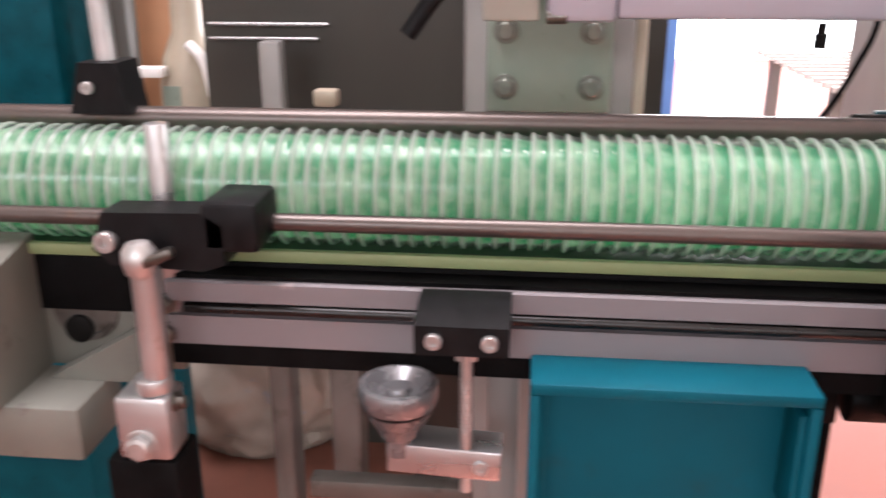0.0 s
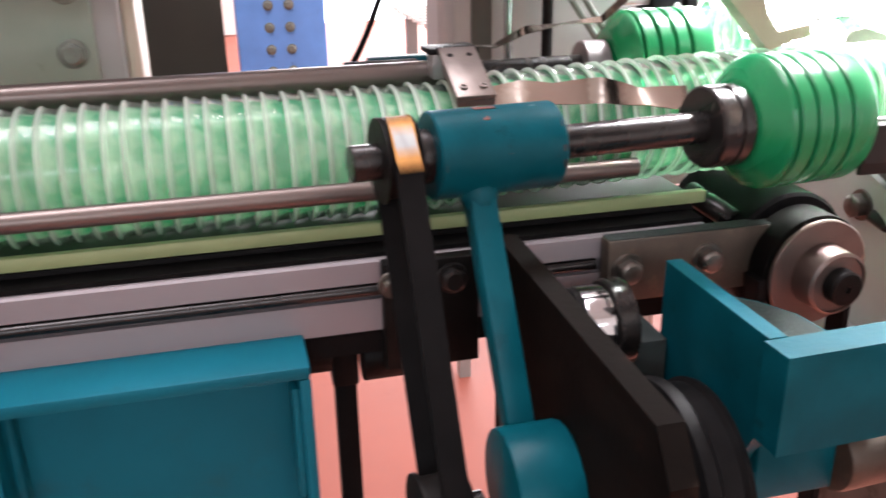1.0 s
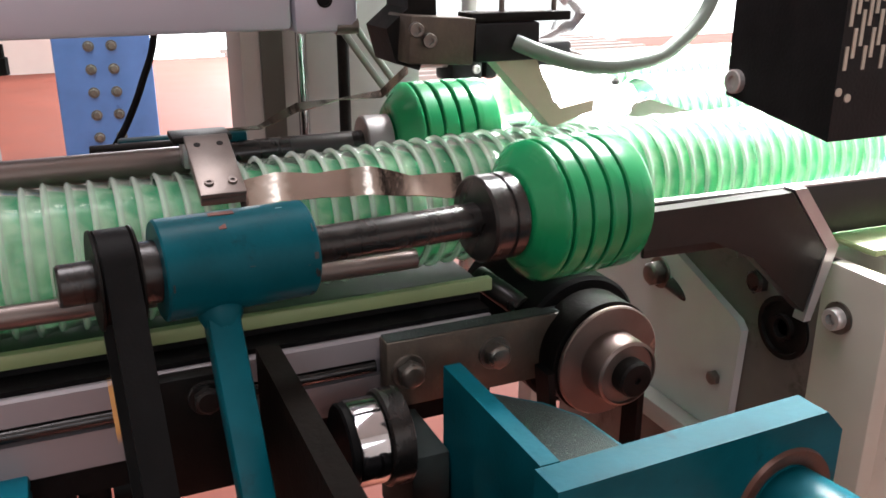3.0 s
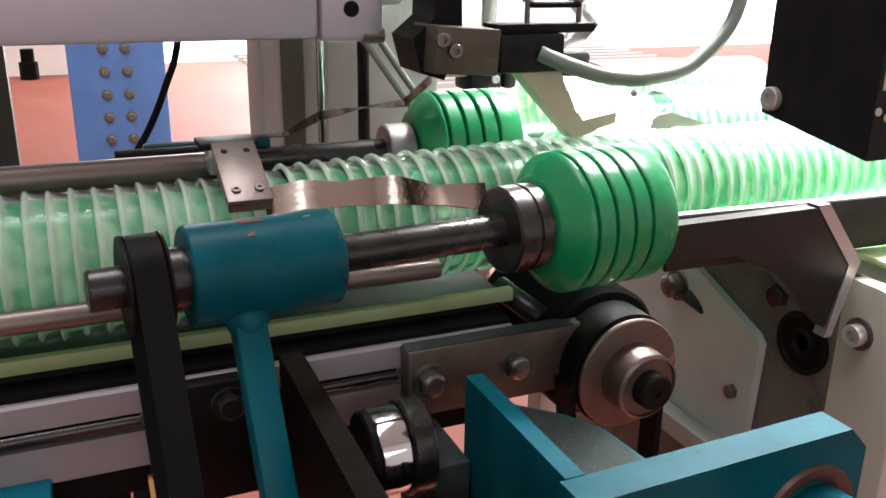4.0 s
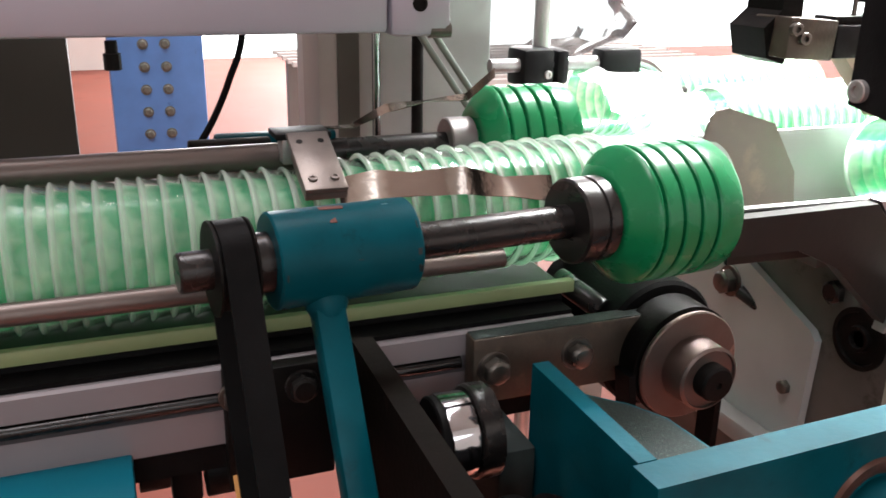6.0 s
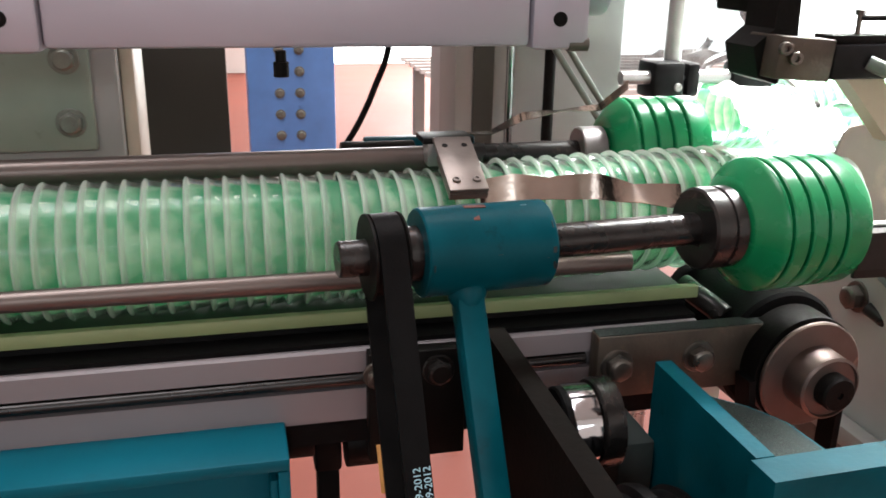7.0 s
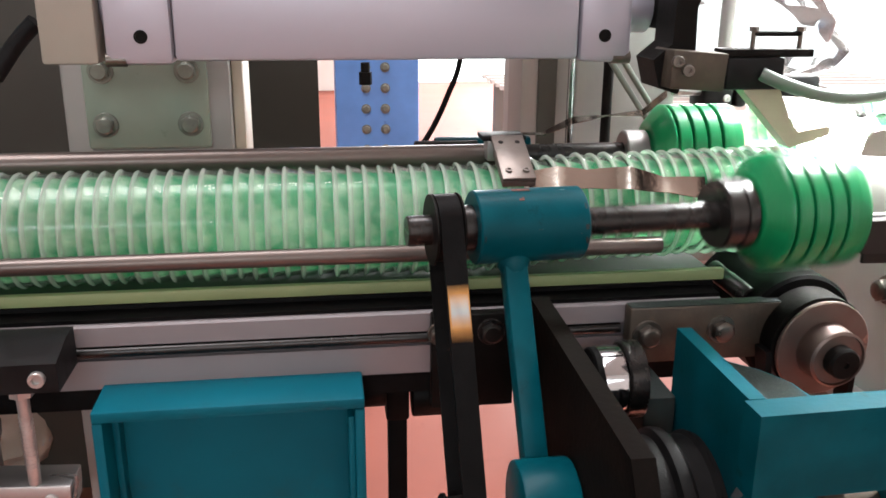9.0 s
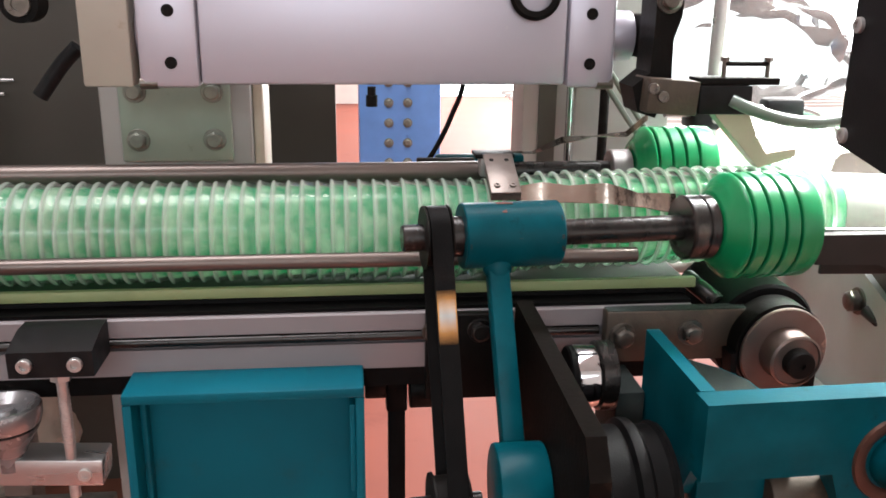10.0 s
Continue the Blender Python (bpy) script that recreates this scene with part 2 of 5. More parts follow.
def cup_plastic(name, pale, deep, clear, length, edge, rough=0.16, reach=0.21):
    """Thin cup plastic: the rim's optical gradient is painted as a paler, cloudier mouth that clears along the cup's x;
    streaked round the cup, each cup a little different.
    """
    m = bpy.data.materials.new(name)
    m.use_nodes = True
    n, lk = m.node_tree.nodes, m.node_tree.links
    n.remove(n["Principled BSDF"])
    co, info = n.new("ShaderNodeTexCoord"), n.new("ShaderNodeObjectInfo")
    mp = n.new("ShaderNodeMapping")
    mp.inputs["Scale"].default_value = (0.6, 1, 1)
    lk.new(co.outputs["Object"], mp.inputs["Vector"])
    add = n.new("ShaderNodeVectorMath")
    lk.new(mp.outputs["Vector"], add.inputs[0])
    lk.new(info.outputs["Random"], add.inputs[1])
    nz = n.new("ShaderNodeTexNoise")
    nz.inputs["Scale"].default_value, nz.inputs["Detail"].default_value, nz.inputs["Roughness"].default_value = 55, 3, 0.5
    lk.new(add.outputs[0], nz.inputs["Vector"])
    sep = n.new("ShaderNodeSeparateXYZ")
    lk.new(co.outputs["Object"], sep.inputs[0])
    # pale-to-green ramp along x: the rim's play of light put into the colour
    gx = n.new("ShaderNodeMapRange")
    gx.inputs["From Max"].default_value, gx.inputs["To Min"].default_value, gx.inputs["To Max"].default_value = length, -0.12, 0.22
    lk.new(sep.outputs["X"], gx.inputs["Value"])
    sm = n.new("ShaderNodeMath")
    lk.new(nz.outputs["Fac"], sm.inputs[0])
    lk.new(gx.outputs["Result"], sm.inputs[1])
    ramp = n.new("ShaderNodeValToRGB")
    ramp.color_ramp.elements[0].position, ramp.color_ramp.elements[1].position = 0.38, 0.66
    ramp.color_ramp.elements[0].color, ramp.color_ramp.elements[1].color = (*pale, 1), (*deep, 1)
    lk.new(sm.outputs[0], ramp.inputs["Fac"])
    d1, d2, tr = n.new("ShaderNodeBsdfDiffuse"), n.new("ShaderNodeBsdfTranslucent"), n.new("ShaderNodeBsdfTransparent")
    lk.new(ramp.outputs["Color"], d1.inputs["Color"])
    lk.new(ramp.outputs["Color"], d2.inputs["Color"])
    tr.inputs["Color"].default_value = (*[0.7 + 0.3 * v for v in pale], 1)
    df, mx = n.new("ShaderNodeMixShader"), n.new("ShaderNodeMixShader")
    df.inputs["Fac"].default_value = 0.6
    lk.new(d1.outputs[0], df.inputs[1])
    lk.new(d2.outputs[0], df.inputs[2])
    # cloudier towards the mouth, painting the rim's bright line
    al = n.new("ShaderNodeMapRange")
    al.inputs["From Max"].default_value, al.inputs["To Min"].default_value, al.inputs["To Max"].default_value = length * reach, edge, clear
    lk.new(sep.outputs["X"], al.inputs["Value"])
    lk.new(al.outputs["Result"], mx.inputs["Fac"])
    lk.new(df.outputs[0], mx.inputs[1])
    lk.new(tr.outputs[0], mx.inputs[2])
    bp = n.new("ShaderNodeBump")
    bp.inputs["Strength"].default_value, bp.inputs["Distance"].default_value = 0.15, 0.001
    lk.new(nz.outputs["Fac"], bp.inputs["Height"])
    gl, fr, mx2 = n.new("ShaderNodeBsdfGlossy"), n.new("ShaderNodeFresnel"), n.new("ShaderNodeMixShader")
    gl.inputs["Roughness"].default_value = rough
    lk.new(bp.outputs["Normal"], gl.inputs["Normal"])
    fr.inputs["IOR"].default_value = 1.32
    lk.new(fr.outputs[0], mx2.inputs["Fac"])
    lk.new(mx.outputs[0], mx2.inputs[1])
    lk.new(gl.outputs[0], mx2.inputs[2])
    lk.new(mx2.outputs[0], n["Material Output"].inputs["Surface"])
    return m


CUP_RIM = cup_plastic("clear_rim_plastic", (0.95, 1.0, 0.95), (0.88, 0.97, 0.9), 0.92, 0.0098, 0.46, 0.13, 0.5)
CUP_BAND = cup_plastic("green_cup_plastic", (0.56, 0.9, 0.64), (0.035, 0.47, 0.21), 0.3, 0.0118, 0.42)
CUP_BODY = plastic_film("clear_cup_plastic", (0.74, 0.76, 0.72), 0.12, 0.55, 1.45)
BENTSHEET = mat("dull_bent_sheet", (0.13, 0.108, 0.098), 0.42, 0.5, 0.12, 14, 0.1, (0.2, 0.15, 0.13), 0.3)
FILM = plastic_film("clear_bag_film", (0.34, 0.37, 0.37), 0.25, 0.74, 1.25)

# ---- mesh helpers ----


def finish(bm, bevel=0.0, segs=2, smooth=True):
    if bevel > 0:
        es = [e for e in bm.edges if len(e.link_faces) == 2 and e.calc_face_angle(0) > radians(40)]
        bmesh.ops.bevel(bm, geom=es, offset=bevel, segments=segs, affect="EDGES", profile=0.5, clamp_overlap=True)
    bmesh.ops.recalc_face_normals(bm, faces=bm.faces)
    if smooth:
        for f in bm.faces:
            f.smooth = True
        for e in bm.edges:
            e.smooth = not (len(e.link_faces) == 2 and e.calc_face_angle(0) > radians(32))
    return bm


def thing(name, label, category, at=None, group="", kind=""):
    ob = new(name)
    ob.empty_display_size = 0.01
    if at is not None:
        ob.matrix_world = at if isinstance(at, Matrix) else Matrix.Translation(at)
    return tagged(ob, label, category, group, kind)


def part(name, bm, material, parent=None, label="", bevel=0.0, at=None, segs=2, smooth=True):
    finish(bm, bevel, segs, smooth)
    me = bpy.data.meshes.new(name)
    bm.to_mesh(me)
    bm.free()
    me.materials.append(material)
    ob = new(name, me)
    if parent is not None:
        ob.parent = parent
    if at is not None:
        ob.matrix_basis = at
    if label:
        tagged(ob, label)
    return ob


def solo(name, bm, material, label, category, bevel=0.0, kind="", group="", at=None, segs=2):
    return tagged(part(name, bm, material, None, "", bevel, at, segs), label, category, group, kind)


def box(x0, x1, y0, y1, z0, z1, m=None, bm=None):
    bm = bm or bmesh.new()
    q = Matrix.Translation(((x0 + x1) / 2, (y0 + y1) / 2, (z0 + z1) / 2)) @ Matrix.Diagonal((x1 - x0, y1 - y0, z1 - z0, 1))
    bmesh.ops.create_cube(bm, size=1, matrix=(m @ q) if m else q)
    return bm


def along(a, b):
    """A frame at a whose z axis runs to b."""
    d = Vector(b) - Vector(a)
    return Matrix.Translation(a) @ d.to_track_quat("Z", "Y").to_matrix().to_4x4()


def rod(a, b, r, bm=None, r2=None, n=32):
    bm = bm or bmesh.new()
    d = (Vector(b) - Vector(a)).length
    bmesh.ops.create_cone(bm, cap_ends=True, segments=n, radius1=r, radius2=r if r2 is None else r2, depth=d,
                          matrix=along(a, b) @ Matrix.Translation((0, 0, d / 2)))
    return bm


def turned(profile, n=40, m=None, closed=False, bm=None):
    """A body of revolution about z: profile is a list of (radius, z)."""
    bm = bm or bmesh.new()
    rings = []
    for r, z in profile:
        ring = []
        for i in range(n):
            a = 2 * math.pi * i / n
            p = Vector((r * math.cos(a), r * math.sin(a), z))
            ring.append(bm.verts.new(m @ p if m else p))
        rings.append(ring)
    pairs = list(zip(rings, rings[1:])) + ([(rings[-1], rings[0])] if closed else [])
    for p, q in pairs:
        for i in range(n):
            bm.faces.new((p[i], p[(i + 1) % n], q[(i + 1) % n], q[i]))
    if not closed:
        for ring in (rings[0], rings[-1]):
            bm.faces.new(ring)
    return bm


def tube_path(pts, r, n=12, bm=None):
    """A round hose or bar along smooth points."""
    bm = bm or bmesh.new()
    pts = [Vector(p) for p in pts]
    dense = []
    for i in range(len(pts) - 1):
        p0, p1, p2, p3 = pts[max(i - 1, 0)], pts[i], pts[i + 1], pts[min(i + 2, len(pts) - 1)]
        for k in range(8):
            t = k / 8
            dense.append(0.5 * ((2 * p1) + (p2 - p0) * t + (2 * p0 - 5 * p1 + 4 * p2 - p3) * t * t + (3 * p1 - p0 - 3 * p2 + p3) * t ** 3))
    dense.append(pts[-1])
    rings = []
    for i, p in enumerate(dense):
        d = (dense[min(i + 1, len(dense) - 1)] - dense[max(i - 1, 0)]).normalized()
        u = d.cross(Vector((0.13, 0.07, 1)).normalized()).normalized()
        v = d.cross(u)
        rings.append([bm.verts.new(p + r * (math.cos(2 * math.pi * k / n) * u + math.sin(2 * math.pi * k / n) * v)) for k in range(n)])
    for p, q in zip(rings, rings[1:]):
        for k in range(n):
            bm.faces.new((p[k], p[(k + 1) % n], q[(k + 1) % n], q[k]))
    bm.faces.new(rings[0]), bm.faces.new(rings[-1])
    return bm


def prism(outline, h, m=None, bm=None):
    """A flat outline in xy, h thick along z."""
    bm = bm or bmesh.new()
    lo = [bm.verts.new(m @ Vector((x, y, 0)) if m else (x, y, 0)) for x, y in outline]
    hi = [bm.verts.new(m @ Vector((x, y, h)) if m else (x, y, h)) for x, y in outline]
    bm.faces.new(lo), bm.faces.new(hi)
    n = len(lo)
    for i in range(n):
        bm.faces.new((lo[i], lo[(i + 1) % n], hi[(i + 1) % n], hi[i]))
    return bm


def hex_bolt(parent, at, toward, size=0.013, head=0.006, washer=True, name="bolt", material=None):
    """A hexagon bolt with its washer: size is across the flats, toward the way that its head points."""
    d = Vector(toward).normalized()
    m = along(at, Vector(at) + d)
    r = size / math.sqrt(3)
    bm = bmesh.new()
    if washer:
        turned([(size * 0.72, 0), (size * 0.72, 0.0014)], 28, m, bm=bm)
    z = 0.0014 if washer else 0
    bmesh.ops.create_cone(bm, cap_ends=True, segments=6, radius1=r, radius2=r, depth=head * 0.8, matrix=m @ Matrix.Translation((0, 0, z + head * 0.4)))
    bmesh.ops.create_cone(bm, cap_ends=True, segments=24, radius1=r * 0.9, radius2=r * 0.7, depth=head * 0.2, matrix=m @ Matrix.Translation((0, 0, z + head * 0.9)))
    return part(name, bm, material or BOLT, parent, bevel=0.0003, segs=1)


def socket_screw(parent, at, toward, d=0.009, h=0.005, name="socket_screw", material=None):
    m = along(at, Vector(at) + Vector(toward))
    r = d / 2
    return part(name, turned([(r, 0), (r, h * 0.85), (r * 0.9, h), (r * 0.5, h), (r * 0.5, h * 0.4), (0.0004, h * 0.4)], 24, m), material or ZINC, parent)

# ---- the hall ----
solo("floor", box(-7, 12, -5, 12, -0.12, 0), FLOOR, "reddish painted factory floor, worn and glossy", "floor", kind="structure")
wb = box(-7, 0.3, 9, 9.25, 0, 5)
box(0.3, 12, 9, 9.25, 3.6, 5, bm=wb)
solo("wall_back", wb, WALLPAINT, "white painted hall wall with a wide bright doorway", "wall", kind="structure")
wr = box(9, 9.25, -5, 0.5, 0, 5)
box(9, 9.25, 0.5, 9, 3.6, 5, bm=wr)
solo("wall_side", wr, WALLPAINT, "white painted side wall with a wide bright opening", "wall", kind="structure")
solo("wall_left", box(-7.25, -7, -5, 9, 0, 5), WALLPAINT, "white painted hall wall", "wall", kind="structure")
solo("wall_front", box(-7, 9, -5.25, -5, 0, 5), WALLPAINT, "white painted hall wall", "wall", kind="structure")
solo("ceiling", box(-7.2, 9.2, -5.2, 9.2, 5.0, 5.2), WALLPAINT, "white painted hall ceiling", "ceiling", kind="structure")


def glowing(name, strength):
    m = bpy.data.materials.new(name)
    m.use_nodes = True
    n = m.node_tree.nodes
    n.remove(n["Principled BSDF"])
    e = n.new("ShaderNodeEmission")
    e.inputs["Color"].default_value = (0.94, 1.0, 0.97, 1)
    e.inputs["Strength"].default_value = strength
    m.node_tree.links.new(e.outputs[0], n["Material Output"].inputs["Surface"])
    return m


DAY = glowing("daylight_outside", 5.0)
bk = bmesh.new()
bk.faces.new([bk.verts.new(p) for p in ((0.1, 9.7, -0.1), (12, 9.7, -0.1), (12, 9.7, 4.2), (0.1, 9.7, 4.2))])
solo("backdrop", bk, DAY, "bright daylight outside the doorway", "backdrop", kind="structure")
bk = bmesh.new()
bk.faces.new([bk.verts.new(p) for p in ((9.8, 0.2, -0.1), (9.8, 9.6, -0.1), (9.8, 9.6, 4.2), (9.8, 0.2, 4.2))])
solo("backdrop", bk, DAY, "bright daylight outside the opening", "backdrop", kind="structure")

# blue column with bolted plate, far behind the machine
bc = thing("steel_column", "blue painted steel column with rows of bolts, standing on the floor", "column", (0.024, 2.95, 0))
part("column_body", box(-0.162, 0.162, 0, 0.28, 0, 2.6), BLUE, bc, bevel=0.008)
part("base_plate", box(-0.24, 0.24, -0.08, 0.36, 0, 0.02), BLUE, bc, bevel=0.003)
for zc in (0.46, 0.54, 0.62, 0.7, 0.78, 0.86, 0.94):
    for xc in (-0.045, 0.03):
        hex_bolt(bc, (xc, 0, zc), (0, -1, 0), 0.026, 0.012, material=DULLBOLT)

# ---- machine frame ----
fr = thing("cup_machine", "cream and grey painted steel frame of the cup machine", "machine frame", (0, 0, 0))
part("post", box(-0.381, -0.2605, 0.194, 0.27, 0.02, 1.5), GREYPOST, fr, "grey painted post", bevel=0.004)
# pale strip: daylight on the post's side face put into the colour
part("lit_post_side", box(-0.2603, -0.2515, 0.2, 0.262, 0.02, 1.5), PAPER, fr, "pale strip painting the daylight on the post's side face", bevel=0.002)
part("mounting_plate", box(-0.3645, -0.2762, 0.188, 0.1938, 1.084, 1.21), GREYGREEN, fr, "grey-green bolted plate", bevel=0.0025)
for xc in (-0.3508, -0.2903):
    for zc in (1.1412, 1.1022):
        hex_bolt(fr, (xc, 0.188, zc), (0, -1, 0), 0.0125, 0.0055, material=DULLBOLT)
part("dark_panel", box(-0.69, -0.1965, 0.5, 0.53, 0.4, 1.6), DARKPANEL, fr, "dark olive recess panel")
part("dark_rib", box(-0.605, -0.583, 0.42, 0.44, 0.9, 1.108), GREYPOST, fr, "grey support stub", bevel=0.003)
part("clip", box(-0.489, -0.472, 0.178, 0.192, 1.087, 1.099), PAPER, fr, "pale plastic clip", bevel=0.002)
part("trim_bar", rod((-0.68, 0.49, 1.119), (-0.549, 0.49, 1.119), 0.0022), STEEL, fr, "thin bright trim bar")
part("trim_bar", rod((-0.68, 0.49, 1.104), (-0.561, 0.49, 1.104), 0.0018), STEEL, fr, "thin bright trim bar")
part("deck", box(-0.7, 0.5, 0.3, 0.75, 0.94, 0.952), GREYPOST, fr, "grey machine deck", bevel=0.002)
for xc in (-0.69, 0.45):
    part("deck_leg", box(xc, xc + 0.04, 0.65, 0.69, 0.0, 0.9398), GREYPOST, fr, "grey deck leg", bevel=0.002)
part("post", box(-0.004, 0.05, 0.35, 0.41, 0.9522, 1.5), GREYPOST, fr, "grey painted post", bevel=0.003)
part("post_groove", box(0.012, 0.03, 0.347, 0.3498, 0.9522, 1.5), DARKPANEL, fr, "dark groove in the post")
part("cabinet", box(0.052, 0.155, 0.36, 0.7, 0.9522, 1.5), LIGHTGREY, fr, "light grey sheet cabinet", bevel=0.003)
part("upright_rod", rod((0.041, 0.335, 0.9522), (0.041, 0.335, 1.5), 0.0035), CHROME, fr, "thin chrome upright rod")
part("upright_rod", rod((0.077, 0.335, 0.9522), (0.077, 0.335, 1.5), 0.005), DARK, fr, "dark upright rod")
part("cross_bar", box(-0.115, -0.045, 0.132, 0.142, 1.09, 1.098), TEAL, fr, "teal cross bar", bevel=0.002)

# hoses on the frame
for xo in (0.0, 0.012):
    solo("air_hose", tube_path([(0.022 + xo, 0.3, 1.2), (0.066 + xo, 0.3, 1.136), (0.088 + xo, 0.3, 1.105), (0.128 + xo, 0.3, 1.05)], 0.0028), HOSE,
         "thin grey air hose running down the frame", "hose")
solo("cable", tube_path([(-0.074, 0.26, 1.22), (-0.077, 0.26, 1.145), (-0.088, 0.26, 1.111), (-0.1, 0.26, 1.085), (-0.112, 0.26, 1.066), (-0.125, 0.255, 1.052)], 0.0024), RUBBER,
     "thin black cable hanging behind the machine", "cable")

# ---- pneumatic cylinder above the cups ----
cy = thing("pneumatic_cylinder", "silver anodised pneumatic cylinder mounted over the cup line", "cylinder", (0, 0, 0))
X0, X1, BY, BZ0, BZ1 = -0.3241, 0.0101, 0.091, 1.1545, 1.2245
part("barrel", box(-0.2831, -0.0253, BY + 0.002, BY + 0.066, BZ0 + 0.002, BZ1 - 0.002), BEAM, cy, bevel=0.003)
for a, b in ((X0, -0.2835), (-0.0249, X1)):
    cap = part("end_cap", box(a, b, BY, BY + 0.068, BZ0, BZ1), BEAM, cy, "cast aluminium end cap", bevel=0.004)
    for zc in (1.1717, 1.2065):
        xc = -0.302 if a < -0.1 else -0.0085
        part("screw_hole", turned([(0.0042, 0), (0.0042, 0.0006), (0.003, 0.0008), (0.003, 0.0002), (0.0003, 0.0002)], 20, along((xc, BY, zc), (xc, BY - 1, zc))), DARK, cap, "dark countersunk screw hole")
    e = a + 0.006 if a < -0.1 else b - 0.006
    part("tie_pin", rod((e - 0.006, BY + 0.004, BZ0 + 0.003), (e + 0.006, BY + 0.004, BZ0 + 0.003), 0.0042), BOLT, cap, "bright tie rod end")
part("collar", rod((X1, BY + 0.034, 1.19), (X1 + 0.02, BY + 0.034, 1.19), 0.0185), BEAM, cy, "round nose of the cylinder", bevel=0.0015)
part("collar", rod((X0 - 0.004, BY + 0.034, 1.19), (X0, BY + 0.034, 1.19), 0.02), BEAM, cy, bevel=0.001)
part("fitting", rod((-0.165, 0.1, BZ0), (-0.165, 0.1, BZ0 - 0.006), 0.003), DARK, cy, "small black hose fitting")
part("fitting_nut", rod((-0.165, 0.1, BZ0 - 0.006), (-0.165, 0.1, BZ0 - 0.014), 0.0042, n=8), DARK, cy, "black fitting nut")
part("port_ring", turned([(0.013, 0), (0.017, 0.001), (0.0185, 0.003), (0.016, 0.005), (0.012, 0.005)], 32, along((-0.05, BY + 0.002, 1.22), (-0.05, BY - 1, 1.23)), True), DARK, cy, "dark ring fitting")
part("bracket", box(-0.362, -0.3285, 0.093, 0.15, 1.155, 1.26), CREAM, cy, "grey mounting bracket", bevel=0.002)

# dark lever with its clamp, beside the cylinder
lv = thing("lever", "black lever handle beside the cylinder bracket", "lever", (0, 0, 0))
part("handle", tube_path([(-0.388, 0.18, 1.176), (-0.402, 0.18, 1.162), (-0.4195, 0.178, 1.1385)], 0.0062), PLASTIC, lv)
part("hub", rod((-0.423, 0.165, 1.208), (-0.423, 0.19, 1.208), 0.014), DARK, lv)
part("hub_nut", turned([(0.009, 0), (0.009, 0.003), (0.0048, 0.003), (0.0048, 0.001)], 20, along((-0.423, 0.165, 1.208), (-0.423, 0, 1.208))), BOLT, lv, "bright ring nut")

# ---- conveyor: rail, belt, guide rods ----
rl = thing("conveyor_rail", "silver anodised rail profile with a grooved front face", "rail", (0, 0, 0))
RX0, RX1 = -0.539, 0.052
prof = [(0.011, 0.9754), (0.011, 0.9933), (0.015, 0.9933), (0.015, 1.0026), (0.011, 1.0026), (0.011, 1.0141), (0.0125, 1.0154), (0.03, 1.0154), (0.03, 0.9754)]
part("profile", prism([(y, z) for y, z in prof], RX1 - RX0, Matrix(((0, 0, 1, RX0), (1, 0, 0, 0), (0, 1, 0, 0), (0, 0, 0, 1)))), RAIL, rl, bevel=0.0004, segs=1)
# black strip paints the shaded band behind the rail's lip
part("top_strip", box(RX0, RX1, 0.0145, 0.03, 1.0155, 1.018), RUBBER, rl, "black strip on top of the rail")
part("groove_rod", rod((RX0 + 0.01, 0.0126, 0.9982), (RX1 - 0.065, 0.0126, 0.9982), 0.0033), SHAFT, rl, "dark steel rod in the groove")
part("under_strip", box(RX0, RX1, 0.012, 0.03, 0.962, 0.9752), RUBBER, rl, "black strip under the rail")
bt = thing("conveyor_belt", "dark green conveyor belt with a pale side guide under cups", "conveyor belt", (0, 0, 0))
part("belt", box(-1.3, 0.058, 0.0325, 0.09, 1.0208, 1.0241), BELT_DARK, bt, bevel=0.0008)
part("side_guide", box(-1.3, 0.06, 0.0265, 0.0322, 1.0222, 1.0296), BELT_GREEN, bt, "pale green side guide strip", bevel=0.0012)
# added black block, standing in for the shadow gap under the belt
part("bed", box(-1.3, 0.055, 0.0305, 0.088, 0.985, 1.0206), RUBBER, bt, "black filler block for the shadow gap below the belt", bevel=0.001)
solo("guide_rod", rod((-1.3, 0.0219, 1.049), (0.0134, 0.0219, 1.049), 0.0052), ROD, "brown-stained steel guide rod along the cup stack", "guide rod", bevel=0.0006, group="guide rods")
solo("guide_rod", rod((-1.3, 0.0843, 1.0955), (-0.066, 0.0843, 1.0955), 0.0072), ROD, "polished steel guide rod behind the cup stack", "guide rod", bevel=0.0006, group="guide rods")

# black clamp blocks and the teal box below the rail
sb = thing("sensor_block", "black plastic clamp block with two socket screws on the rail", "clamp block", (-0.363, -0.0042, 0.0022))
part("block", prism([(0.0108, 0.993), (0.0108, 1.0155), (-0.004, 1.0155), (-0.0265, 1.0095), (-0.0265, 0.993)], 0.05, Matrix(((0, 0, 1, -0.025), (1, 0, 0, 0), (0, 1, 0, 0), (0, 0, 0, 1)))), PLASTIC, sb, bevel=0.0012)
for xc in (-0.0146, 0.0147):
    socket_screw(sb, (xc, -0.0265, 1.0015), (0, -1, 0), 0.0088, 0.0035)
part("stud", rod((0.002, -0.016, 0.993), (0.002, -0.016, 0.905), 0.0034), ZINC, sb, "threaded steel stud")
for k in range(26):
    part("thread", rod((0.002, -0.016, 0.943 + 0.0013 * k), (0.002, -0.016, 0.9436 + 0.0013 * k), 0.0039, n=12), ZINC, sb) if k % 2 == 0 else None
part("stud_nut", rod((0.002, -0.016, 0.9929), (0.002, -0.016, 0.987), 0.0065, n=6), ZINC, sb)
ab = thing("cross_arm", "bright aluminium arm bar clamped on the stud", "arm bar", (0, 0, 0))
